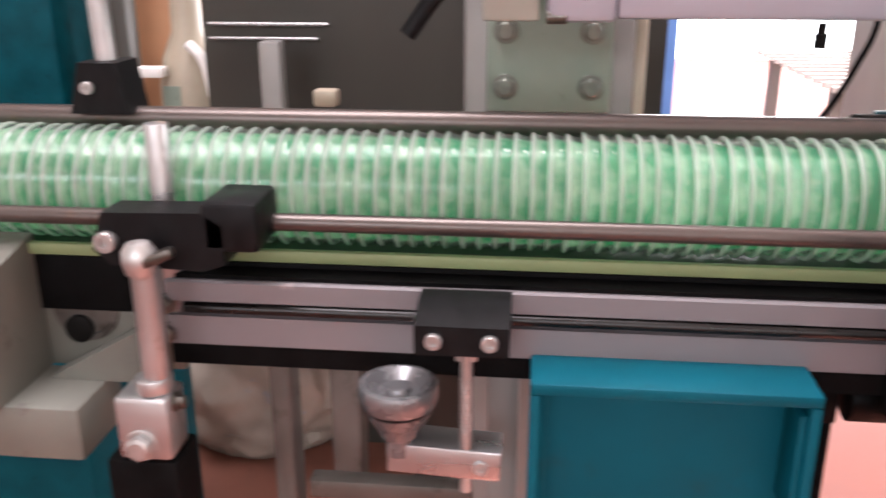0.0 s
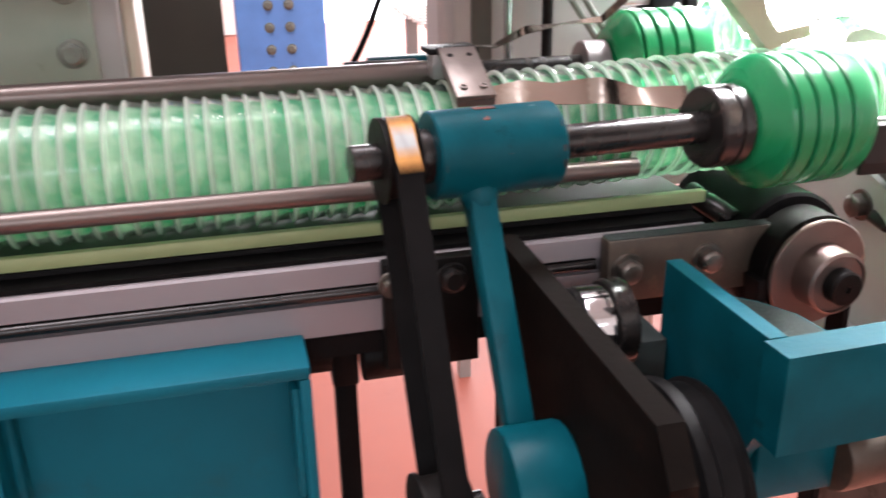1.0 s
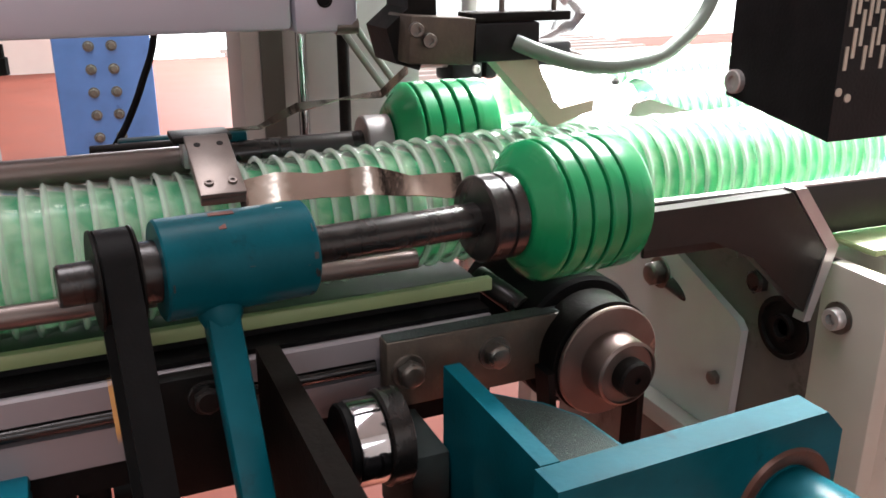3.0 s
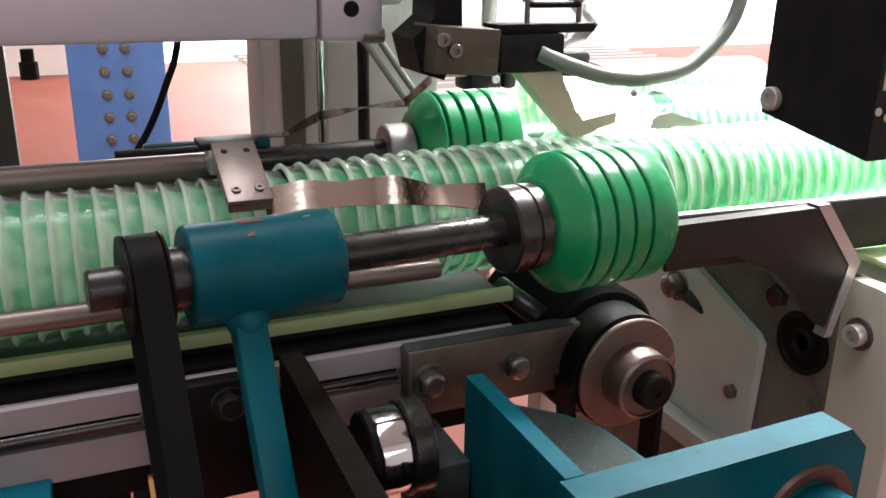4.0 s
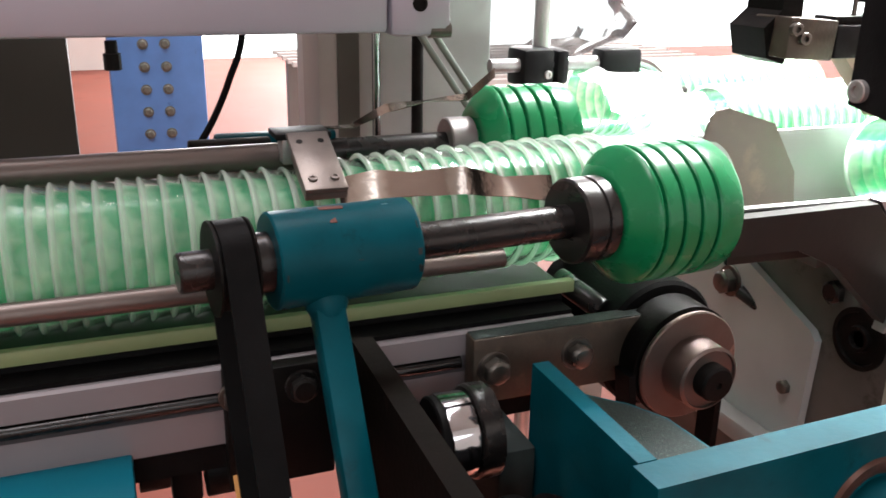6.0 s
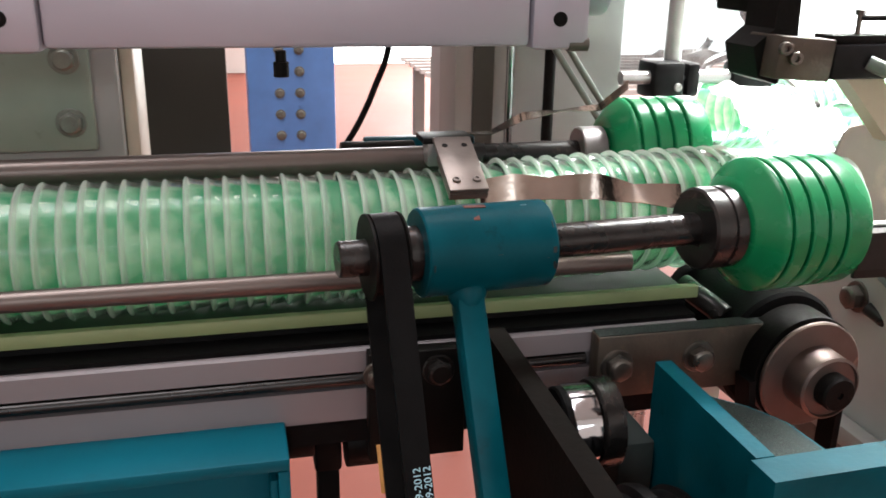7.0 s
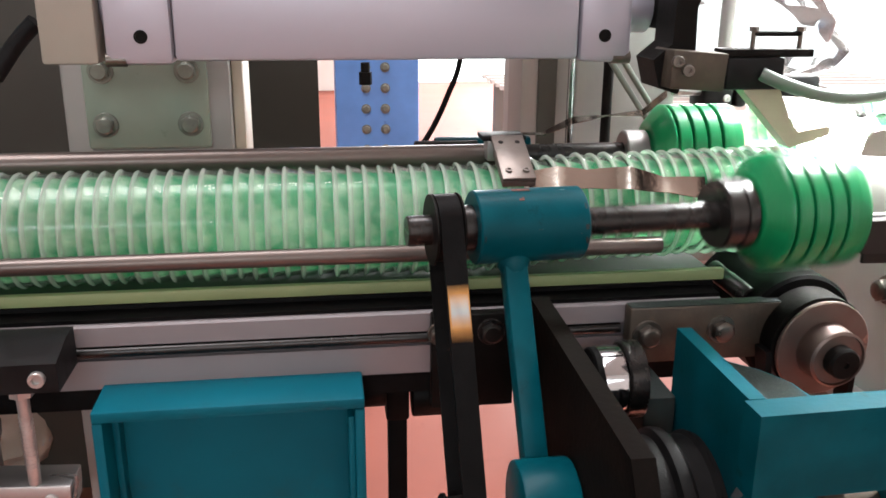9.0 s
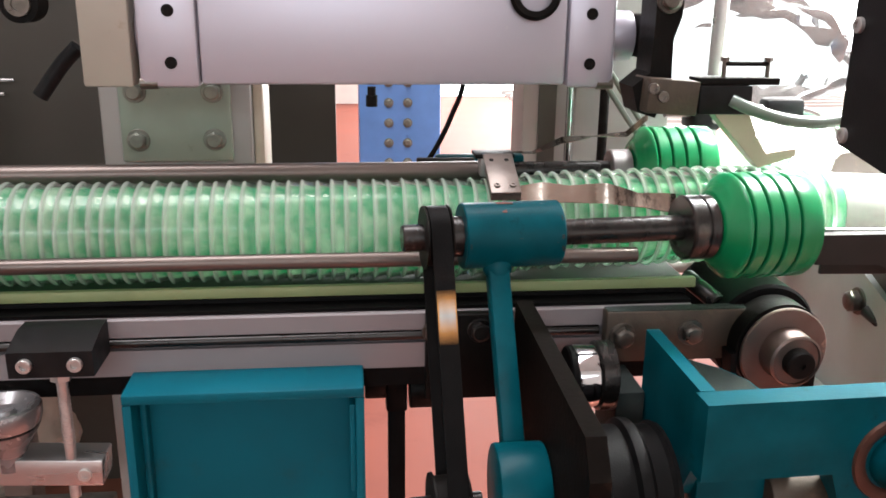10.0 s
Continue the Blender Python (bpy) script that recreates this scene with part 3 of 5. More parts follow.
part("bar", box(-0.405, -0.342, -0.024, 0.0, 0.9165, 0.9345, pose(-0.36, 0, 0.92, 0, 3, 0) @ pose(0.36, 0, -0.92)), STEEL, ab, bevel=0.001)
socket_screw(ab, (-0.3525, -0.024, 0.9245), (0, -1, 0), 0.0085, 0.002)
KNOBSTEEL = mat("turned_knob_steel", (0.17, 0.17, 0.175), 0.26, 0.6, 0.15, 60, 0.1)
kn = thing("adjusting_knob", "round dished steel knob with a black ring below the rail", "knob", (-0.3985, -0.018, 0.938))
part("cap", turned([(0.0005, 0.031), (0.006, 0.0315), (0.0075, 0.0285), (0.012, 0.029), (0.0185, 0.0345), (0.0215, 0.034), (0.0223, 0.032), (0.022, 0.026), (0.0205, 0.0215)], 40), KNOBSTEEL, kn, "dished steel cap")
part("cone", turned([(0.0198, 0.0195), (0.0185, 0.0165), (0.014, 0.009)], 36), KNOBSTEEL, kn, "polished cone")
part("ring", turned([(0.0198, 0.0213), (0.0204, 0.0205), (0.0198, 0.0197)], 36), RUBBER, kn, "black ring")
part("foot", turned([(0.0135, 0.0089), (0.0105, 0.002), (0.0075, 0.0), (0.0075, -0.01)], 36), KNOBSTEEL, kn, "polished foot")

tb = thing("drip_box", "open-fronted teal painted sheet metal box under the rail", "metal box", (-0.251, -0.0235, 0))
W, T = 0.0757, 0.0058
part("top_panel", box(-W, W, 0, 0.037, 0.9705, 0.9775, pose(0, 0, 0.9775, 1, 0, 0) @ pose(0, 0, -0.9775)), TEAL_BOX, tb, bevel=0.0014)
part("side_panel", box(-W, -W + T, 0.0005, 0.036, 0.8, 0.9704), TEAL_BOX, tb, bevel=0.001)
part("side_panel", box(W - T, W, 0.0005, 0.036, 0.8, 0.9704), TEAL_BOX, tb, bevel=0.001)
part("back_panel", box(-W + T, W - T, 0.031, 0.035, 0.8, 0.9704), TEAL_BOX, tb)
part("bottom_panel", box(-W, W, 0.0005, 0.036, 0.794, 0.7998), TEAL_BOX, tb, bevel=0.001)
part("inner_lip", box(W - T - 0.004, W - T, 0.004, 0.031, 0.9, 0.964), TEAL_BOX, tb, bevel=0.001)
part("inner_lip", box(-W + T, -W + T + 0.004, 0.02, 0.031, 0.82, 0.964), TEAL_BOX, tb, bevel=0.001)

# ---- left hand clamp with its post ----
lc = thing("rod_clamp", "black plastic rod clamp with bright screw and steel post", "clamp", (-0.015, 0, 0))
part("clamp_body", prism([(-0.552, 1.041), (-0.545, 1.062), (-0.49, 1.063), (-0.478, 1.056), (-0.478, 1.034), (-0.49, 1.03), (-0.543, 1.032)], 0.024, Matrix(((1, 0, 0, 0), (0, 0, -1, 0.012), (0, 1, 0, 0), (0, 0, 0, 1)))), PLASTIC, lc, bevel=0.003)
part("clamp_block", box(-0.49, -0.459, -0.012, 0.03, 1.041, 1.069), PLASTIC, lc, bevel=0.003)
socket_screw(lc, (-0.543, -0.012, 1.046), (0, -1, 0), 0.012, 0.005)
part("post", rod((-0.523, 0.02, 0.985), (-0.523, 0.02, 1.105), 0.0068), STEEL, lc, "round steel post", bevel=0.0008)
part("screw_post", rod((-0.519, -0.022, 0.958), (-0.519, -0.022, 1.034), 0.0078), STEEL, lc, "bright steel post")
part("ball_head", turned([(0.0005, 0.012), (0.006, 0.0105), (0.009, 0.006), (0.0095, 0), (0.008, -0.006), (0.005, -0.009)], 28, pose(-0.519, -0.026, 1.04)), ZINC, lc, "bright rounded clamp nut")
part("wing", box(-0.516, -0.498, -0.034, -0.026, 1.041, 1.047, pose(-0.507, 0, 1.044, 0, -25, 0) @ pose(0.507, 0, -1.044)), BOLT, lc, "bright wing of the nut", bevel=0.002)
fb = thing("foot_block", "bright aluminium clamp foot with a large screw", "clamp foot", (-0.017, 0, -0.015))
part("block", box(-0.539, -0.508, -0.034, -0.008, 0.938, 0.977), STEEL, fb, bevel=0.003)
part("sleeve", rod((-0.519, -0.022, 0.9772), (-0.519, -0.022, 0.986), 0.0105), STEEL, fb, bevel=0.001)
hex_bolt(fb, (-0.525, -0.034, 0.948), (0, -1, 0), 0.013, 0.006, material=ZINC)
hex_bolt(fb, (-0.508, -0.022, 0.97), (1, 0, 0), 0.008, 0.005)
part("shoe", box(-0.548, -0.506, -0.034, 0.0, 0.88, 0.9375), RUBBER, fb, "black rubber shoe", bevel=0.003)
lp = thing("end_bracket", "grey-green cast end bracket of the rail with a hollow", "bracket", (0, 0, 0))
part("back_plate", box(-0.72, -0.542, 0.034, 0.046, 0.945, 1.013), CASTGREY, lp, "grey-green back plate", bevel=0.002)
part("side_cheek", prism([(-0.03, 0.946), (-0.03, 1.02), (0.033, 1.034), (0.033, 0.946)], 0.09, Matrix(((0, 0, 1, -0.719), (1, 0, 0, 0), (0, 1, 0, 0), (0, 0, 0, 1)))), CASTGREY, lp, "thick grey-green cheek", bevel=0.003)
part("ledge", box(-0.72, -0.585, -0.022, 0.033, 0.912, 0.9458), CASTGREY, lp, "grey-green ledge block", bevel=0.0015)
part("slope", prism([(-0.621, 0.946), (-0.55, 0.946), (-0.55, 0.986), (-0.575, 0.972)], 0.02, Matrix(((1, 0, 0, 0), (0, 0, -1, 0.0338), (0, 1, 0, 0), (0, 0, 0, 1)))), CASTGREY, lp, "sloping web", bevel=0.0012)
part("hollow_rim", turned([(0.021, 0), (0.021, 0.0016), (0.017, 0.0016), (0.0165, 0.0004), (0.0004, 0.0004)], 32, along((-0.602, 0.0339, 0.985), (-0.602, -1, 0.985))), STAINED, lp, "dark rimmed hollow")
part("hollow_plug", turned([(0.009, 0), (0.009, 0.003), (0.007, 0.004), (0.0004, 0.004)], 24, along((-0.607, 0.0334, 0.972), (-0.607, -1, 0.972))), DARK, lp, "black plug in the hollow")
hex_bolt(lp, (-0.5405, 0.012, 1.0), (0.3, -1, 0), 0.009, 0.006)
hex_bolt(lp, (-0.5405, 0.012, 0.982), (0.3, -1, 0), 0.009, 0.006)
rc = thing("rod_clamp", "black plastic clamp hanging on the rear guide rod", "clamp", (-0.038, 0, 0.003))
part("clamp_body", prism([(-0.575, 1.097), (-0.567, 1.128), (-0.543, 1.128), (-0.538, 1.097)], 0.03, Matrix(((1, 0, 0, 0), (0, 0, -1, 0.098), (0, 1, 0, 0), (0, 0, 0, 1)))), PLASTIC, rc, bevel=0.003)
part("post", rod((-0.556, 0.084, 1.128), (-0.56, 0.084, 1.25), 0.0062), STEEL, rc, "steel post")
socket_screw(rc, (-0.562, 0.068, 1.113), (0, -1, 0), 0.008, 0.003)

# clutter behind the left end
solo("drive_cabinet", box(-1.0, -0.655, 0.1, 0.3, 0.0, 0.872), TEAL, "teal painted machine base under the rail's end", "cabinet", bevel=0.004)
solo("teal_cabinet", box(-1.3, -0.861, 0.5, 0.8, 0.0, 1.7), TEAL, "teal painted machine cabinet behind the line", "cabinet", bevel=0.006)
solo("orange_carton", box(-0.83, -0.75, 0.6, 0.7, 0.0, 1.35), ORANGE, "orange-brown carton beside the machine", "carton", bevel=0.004)
bq = thing("white_bottle", "beige plastic container with a white handle", "container", (-0.728, 0.55, 0.976))
part("body", turned([(0.036, -0.4), (0.036, 0.07), (0.03, 0.1), (0.018, 0.13), (0.016, 0.2)], 32), PAPER, bq)
part("handle", tube_path([(0.012, -0.03, 0.118), (0.03, -0.036, 0.1), (0.038, -0.034, 0.06)], 0.006), WALLPAINT, bq, "white handle")
part("label_patch", box(-0.02, 0.0, -0.037, -0.0355, 0.05, 0.072), GREYGREEN, bq, "dark green label patch")
solo("dark_crate", box(-0.818, -0.79, 0.53, 0.56, 0.0, 1.3), DARKPANEL, "dark narrow post behind the line", "post", bevel=0.003)
part("tag", box(-0.045, -0.015, -0.05, -0.03, 0.083, 0.094), WALLPAINT, bq, "small white tag", bevel=0.001)

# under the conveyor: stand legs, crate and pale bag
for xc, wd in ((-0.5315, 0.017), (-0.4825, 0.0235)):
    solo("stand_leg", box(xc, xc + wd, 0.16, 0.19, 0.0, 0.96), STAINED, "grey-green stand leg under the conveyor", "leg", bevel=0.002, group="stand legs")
solo("stand_leg", box(-0.353, -0.333, 0.05, 0.08, 0.0, 0.97), GREYPOST, "grey stand leg beside the teal box", "leg", bevel=0.002, group="stand legs")
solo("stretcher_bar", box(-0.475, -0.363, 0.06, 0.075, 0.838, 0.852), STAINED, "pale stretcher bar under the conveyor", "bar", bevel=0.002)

# black leg and stub rollers under the rail
ul = thing("stand_leg", "black stand leg with two dark stub rollers under the rail", "leg", (0, 0, 0))
part("leg_bar", box(-0.157, -0.1445, 0.045, 0.058, 0.0, 0.9675), RUBBER, ul, bevel=0.001)
part("leg_sleeve", box(-0.1585, -0.143, 0.043, 0.06, 0.925, 0.9675), RUBBER, ul, "black sleeve", bevel=0.002)
part("stub_roller", rod((-0.174, 0.045, 0.951), (-0.159, 0.045, 0.951), 0.0135), DARK, ul, bevel=0.001)
part("stub_roller", rod((-0.142, 0.04, 0.946), (-0.118, 0.04, 0.946), 0.0145), DARK, ul, bevel=0.001)

# sack on a low board behind the legs
BOARD = mat("red_brown_board", (0.2, 0.075, 0.05), 0.6, 0, 0.2, 8, 0.15, (0.12, 0.05, 0.035), 0.3)
lb = thing("low_shelf", "red-brown board shelf under the conveyor", "shelf", (0, 0, 0))
part("board", box(-1.1, -0.46, 0.33, 0.8, 0.59, 0.61), BOARD, lb, bevel=0.002)
for xc in (-1.08, -0.5):
    part("leg", box(xc, xc + 0.03, 0.6, 0.63, 0.0, 0.5898), BOARD, lb)
SACK = mat("grey_tan_film", (0.3, 0.26, 0.22), 0.35, 0, 0.15, 18, 0.3, (0.2, 0.26, 0.32), 0.25)
sk = bmesh.new()
bmesh.ops.create_icosphere(sk, subdivisions=5, radius=1)
for v in sk.verts:
    k = noise.noise(v.co * 2.1) * 0.2 + noise.noise(v.co * 5.5) * 0.08 + noise.noise(v.co * 14) * 0.02
    z = max(v.co.z, -0.72)
    v.co = Vector((v.co.x * 0.135, v.co.y * 0.1, z * 0.12)) * (1 + k * (0.3 if z < -0.6 else 1))
solo("plastic_sack", sk, SACK, "creased grey-tan plastic sack on the low shelf", "sack", at=pose(-0.661, 0.52, 0.697))

# ---- spindle arm with belt and green roller, in front of the stack ----
AX0, AX1 = Vector((-0.1515, -0.0305, 1.0785)), Vector((0.115, -0.0055, 1.0772))
ADIR = (AX1 - AX0).normalized()


def on_axis(s):
    """A place on the front spindle's axis, s metres from its free end."""
    return AX0 + ADIR * s


SPM = along(AX0, AX1)


def roller_profile(r):
    """Green roller: a chamfer, then ribs parted by grooves. z runs along the axis."""
    pts = [(0.0175, 0.0), (0.022, 0.0), (0.0232, 0.0006), (r - 0.002, 0.0085), (r - 0.0004, 0.0102)]
    z = 0.0112
    for k in range(4):
        pts += [(r, z), (r, z + 0.0005), (r - 0.0006, z + 0.0012), (r - 0.0042, z + 0.0013), (r - 0.0042, z + 0.0031), (r - 0.0006, z + 0.0032), (r, z + 0.004)]
        z += 0.0106
    return pts + [(r, z + 0.0055), (r - 0.001, z + 0.0072), (r - 0.003, z + 0.0078), (0.008, z + 0.0078)]


sa = thing("bearing_holder", "teal painted bearing holder of the front spindle, chipped and rusty", "bearing holder", (0, 0, 0))
tube = part("bearing_tube", turned([(0.012, 0.0365), (0.0195, 0.0365), (0.0203, 0.0373), (0.0203, 0.0968), (0.0195, 0.0976), (0.012, 0.0976)], 48, SPM), TEAL, sa, "chipped teal bearing tube")
part("chipped_patch", box(-0.0055, 0.0045, -0.0015, 0.0015, 0.0, 0.0004, pose(-0.0885, -0.0265, 1.0983, 5, 0, 0)), RUST, tube, "rusty chipped spot")
part("chipped_patch", box(-0.0014, 0.0014, -0.006, 0.0, 0.0, 0.0004, pose(-0.09, -0.0305, 1.0972, 22, 0, 0)), RUST, tube, "rusty chipped spot")
CHIP = mat("bare_dark_chip", (0.012, 0.014, 0.015), 0.5, 0.2, 0.4, 200, 0.4, (0.06, 0.05, 0.045), 0.2)
PALECHIP = mat("pale_scratch", (0.16, 0.24, 0.26), 0.6, 0, 0.3, 200, 0.3)
crng = random.Random(12)
for k in range(26):
    # chips lie on the tube's skin: s along the axis, a round it
    edge = k < 16
    s_ = crng.choice((0.0385, 0.0955)) + crng.uniform(-0.0006, 0.0006) if edge else crng.uniform(0.043, 0.092)
    a_ = crng.uniform(0.0, 2 * math.pi)
    w_, l_ = (crng.uniform(0.0006, 0.0018), crng.uniform(0.0012, 0.0045)) if edge else (crng.uniform(0.0008, 0.003), crng.uniform(0.0003, 0.0006))
    q = SPM @ Matrix.Rotation(a_, 4, "Z") @ Matrix.Translation((0.0202, 0, s_))
    part("chip", box(-0.0004, 0.00022, -l_ / 2, l_ / 2, -w_ / 2, w_ / 2, q), CHIP if edge or k % 3 else PALECHIP, tube, bevel=0.0001, segs=1)
AT, AB = Vector((-0.0935, -0.0335, 1.0615)), Vector((-0.0898, -0.0895, 0.957))
am = along(AT, AB)
part("weld", turned([(0.0004, -0.0085), (0.0065, -0.007), (0.0092, -0.002), (0.009, 0.003), (0.0066, 0.008)], 20, am), TEAL, sa, "lumpy weld bead")
part("arm", box(-0.0066, 0.0066, -0.0062, 0.0062, 0.0, (AB - AT).length, am), TEAL, sa, bevel=0.0018)
part("pivot_tube", rod((-0.1035, -0.104, 0.948), (-0.0746, -0.104, 0.948), 0.028), TEAL, sa, "teal pivot tube", bevel=0.0015)

# the front spindle turns about its own axis, so its things stand in the axis' frame
sp = thing("spindle", "dark steel spindle carrying a green grooved roller", "spindle", SPM)
part("shaft", turned([(0.0075, 0.0), (0.0082, 0.001), (0.0082, 0.012), (0.0082, 0.013), (0.0082, 0.19)], 32), SHAFT, sp)
part("drive_pulley", turned([(0.008, 0.013), (0.0192, 0.013), (0.0195, 0.014), (0.0175, 0.0147), (0.0172, 0.0273), (0.0195, 0.028), (0.0192, 0.029), (0.008, 0.029)], 40), DARK, sp, "black flanged belt pulley")
part("spacer", turned([(0.0082, 0.0292), (0.0125, 0.0292), (0.0125, 0.0364), (0.0082, 0.0364)], 32), SHAFT, sp)
col = part("collar", turned([(0.008, 0.181), (0.0195, 0.181), (0.0207, 0.1822), (0.0207, 0.1905), (0.0197, 0.191), (0.0197, 0.1925), (0.0207, 0.193), (0.0207, 0.199), (0.019, 0.2005), (0.008, 0.2005)], 44), SHAFT, sp, "dark turned collar")
part("set_screw", turned([(0.0035, 0), (0.0035, 0.0012), (0.0018, 0.0012), (0.0018, 0.0002), (0.0004, 0.0002)], 16, along((0.0202, 0, 0.187), (1, 0, 0.187))), BOLT, col, "bright set screw")
part("flat_mark", box(0.0195, 0.0211, -0.0032, 0.0032, 0.183, 0.1895), BOLT, col, "bright worn flat", bevel=0.0008)
part("roller", turned(roller_profile(0.0345), 56, Matrix.Translation((0, 0, 0.2005))), GREENROLL, sp, "bright green urethane roller with four grooves")

# flat drive belt down to the lower pulley
LP = Vector((-0.1275, -0.092, 0.934))
UP = on_axis(0.021)
bl = thing("drive_belt", "black flat drive belt running over two pulleys", "drive belt", (0, 0, 0))
bd = (LP - UP).normalized()
bn = ADIR.cross(bd).normalized()
bd = bn.cross(ADIR).normalized()


def belt_loop():
    """The closed run of the belt round both pulleys, as a band 13 mm wide and 2 mm thick."""
    L, r, out = (LP - UP).length, 0.0182, []
    for k in range(17):
        a = math.pi * k / 16
        out.append((r * math.cos(a), -r * math.sin(a)))
    for k in range(17):
        a = math.pi * k / 16
        out.append((-r * math.cos(a), L + r * math.sin(a)))
    return out


BM4 = Matrix((bn, bd, ADIR)).transposed().to_4x4()
BM4.translation = UP
bmb = bmesh.new()
loop = belt_loop()
rings = []
for x, y in loop:
    d = Vector((x, y - min(max(y, 0), (LP - UP).length))).normalized()
    ring = [BM4 @ Vector((x + d.x * o, y + d.y * o, z)) for o, z in ((-0.001, -0.006), (0.001, -0.006), (0.001, 0.006), (-0.001, 0.006))]
    rings.append([bmb.verts.new(p) for p in ring])
for i in range(len(rings)):
    p, q = rings[i], rings[(i + 1) % len(rings)]
    for k in range(4):
        bmb.faces.new((p[k], p[(k + 1) % 4], q[(k + 1) % 4], q[k]))
part("band", bmb, RUBBER, bl)
lpz = thing("lower_pulley", "black flanged lower pulley on the pivot shaft", "pulley", along(LP - ADIR * 0.011, LP))
part("rim", turned([(0.005, 0), (0.0192, 0), (0.0195, 0.0015), (0.0172, 0.0022), (0.0172, 0.0195), (0.0195, 0.02), (0.0192, 0.0215), (0.005, 0.0215)], 40), DARK, lpz)
part("pulley_shaft", turned([(0.006, -0.012), (0.006, 0.03)], 24), SHAFT, lpz, "pulley shaft")

# printed code on the front run of the belt
front_side = bn if bn.y < 0 else -bn
TXT = bpy.data.materials.new("pale_blue_print")
TXT.use_nodes = True
TXT.node_tree.nodes["Principled BSDF"].inputs["Base Color"].default_value = (0.3, 0.5, 0.58, 1)
TXT.node_tree.nodes["Principled BSDF"].inputs["Roughness"].default_value = 0.6


# ---- black plates, pulleys and bearing of the drive ----
mp_ = thing("mounting_plate", "black steel mounting plate bolted on the rail", "plate", (0, 0, 0))
part("plate", box(-0.1335, -0.083, 0.0015, 0.0107, 0.955, 1.0158), DARK, mp_, bevel=0.001)
hex_bolt(mp_, (-0.0975, 0.0015, 1.0045), (0, -1, 0), 0.0115, 0.005, material=SHAFT)
hex_bolt(mp_, (-0.129, 0.0015, 1.0045), (0, -1, 0), 0.01, 0.004)
ch = thing("cheek_plate", "thick dark brown steel cheek plate with a sloping edge", "plate", (0, 0, 0))
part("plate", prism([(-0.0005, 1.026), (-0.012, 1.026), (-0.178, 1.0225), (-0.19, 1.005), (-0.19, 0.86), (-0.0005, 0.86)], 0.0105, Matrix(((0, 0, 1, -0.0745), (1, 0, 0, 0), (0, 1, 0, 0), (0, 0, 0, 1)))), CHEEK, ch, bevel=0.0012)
bp_ = thing("belt_pulley", "large black grooved drive pulley", "pulley", along((-0.052, -0.1, 0.936), (1, -0.1, 0.936)))
part("rim", turned([(0.02, 0.0), (0.046, 0.0), (0.048, 0.002), (0.048, 0.006), (0.0445, 0.008), (0.0445, 0.022), (0.048, 0.024), (0.0485, 0.027), (0.048, 0.03), (0.044, 0.033), (0.044, 0.042), (0.046, 0.044), (0.045, 0.047), (0.02, 0.047)], 64), RUBBER, bp_)
part("pulley_hub", turned([(0.018, -0.002), (0.0195, 0), (0.0195, 0.05), (0.017, 0.051)], 32), DARK, bp_)
be = thing("bearing", "polished steel bearing ring with a dark flange", "bearing", along((-0.046, -0.032, 0.985), (1, -0.034, 0.985)))
part("seal", turned([(0.006, 0), (0.0185, 0), (0.0195, 0.001), (0.0195, 0.004), (0.006, 0.004)], 40), RUBBER, be)
part("ring", turned([(0.006, 0.0042), (0.0198, 0.0042), (0.0202, 0.005), (0.0202, 0.0175), (0.006, 0.018)], 48), CHROME, be, "mirror-bright ring")
part("flange", turned([(0.006, 0.0182), (0.0215, 0.0182), (0.0225, 0.0195), (0.0225, 0.029), (0.02, 0.03), (0.006, 0.03)], 48), SHAFT, be, "dark flange")

blk = thing("bearing_block", "worn machined steel bar with two hexagon bolts and green dust", "steel bar", (0, 0, 0))
part("bar", box(-0.0113, 0.098, -0.0005, 0.0107, 0.979, 1.0155), OILSTEEL, blk, bevel=0.0012)
part("dust", box(-0.0105, 0.094, 0.0004, 0.01, 1.0154, 1.0159), GRIT, blk, "dark green dust on top")
hex_bolt(blk, (0, -0.0005, 0.9985), (0, -1, 0), 0.0125, 0.0065)
hex_bolt(blk, (0.0478, -0.0005, 0.9995), (0, -1, 0), 0.0125, 0.0065)

solo("dusty_plate", box(-0.016, 0.003, -0.045, -0.001, 0.93, 0.978), mat("dusty_teal", (0.006, 0.013, 0.012), 0.75, 0, 0.4, 200, 0.6, (0.1, 0.13, 0.11), 0.1), "dark dusty teal plate below the steel bar", "plate", bevel=0.0015)

# belt head roller and stepped disc on its shaft
hr = thing("head_roller", "black rubber head roller of the conveyor", "roller", along((0.103, 0.085, 0.9925), (0.1085, -0.045, 0.99)))
part("drum", turned([(0.012, 0.0), (0.036, 0.0), (0.038, 0.002), (0.038, 0.074), (0.036, 0.076), (0.012, 0.076)], 56), RUBBER, hr)
part("drum_rim", turned([(0.012, 0.0765), (0.03, 0.0765), (0.032, 0.078), (0.032, 0.098), (0.012, 0.098)], 48), DARK, hr, "black belt pulley")
part("disc", turned([(0.012, 0.1), (0.0303, 0.1), (0.031, 0.1008), (0.031, 0.1024), (0.0302, 0.1032), (0.0182, 0.1036), (0.0178, 0.1165), (0.0174, 0.1174), (0.0165, 0.1178), (0.009, 0.1178)], 56), COPPER, hr, "pinkish turned flange disc")
part("shaft_end", turned([(0.0098, 0.1179), (0.0098, 0.1255), (0.0088, 0.1268), (0.002, 0.127), (0.0018, 0.1255), (0.0003, 0.1255)], 32), DARK, hr, "dark shaft end with a centre hole")
part("hub_face", turned([(0.0099, 0.1179), (0.0158, 0.1179), (0.0158, 0.1184), (0.0099, 0.1184)], 40), COPPER, hr, "turned pinkish hub face")
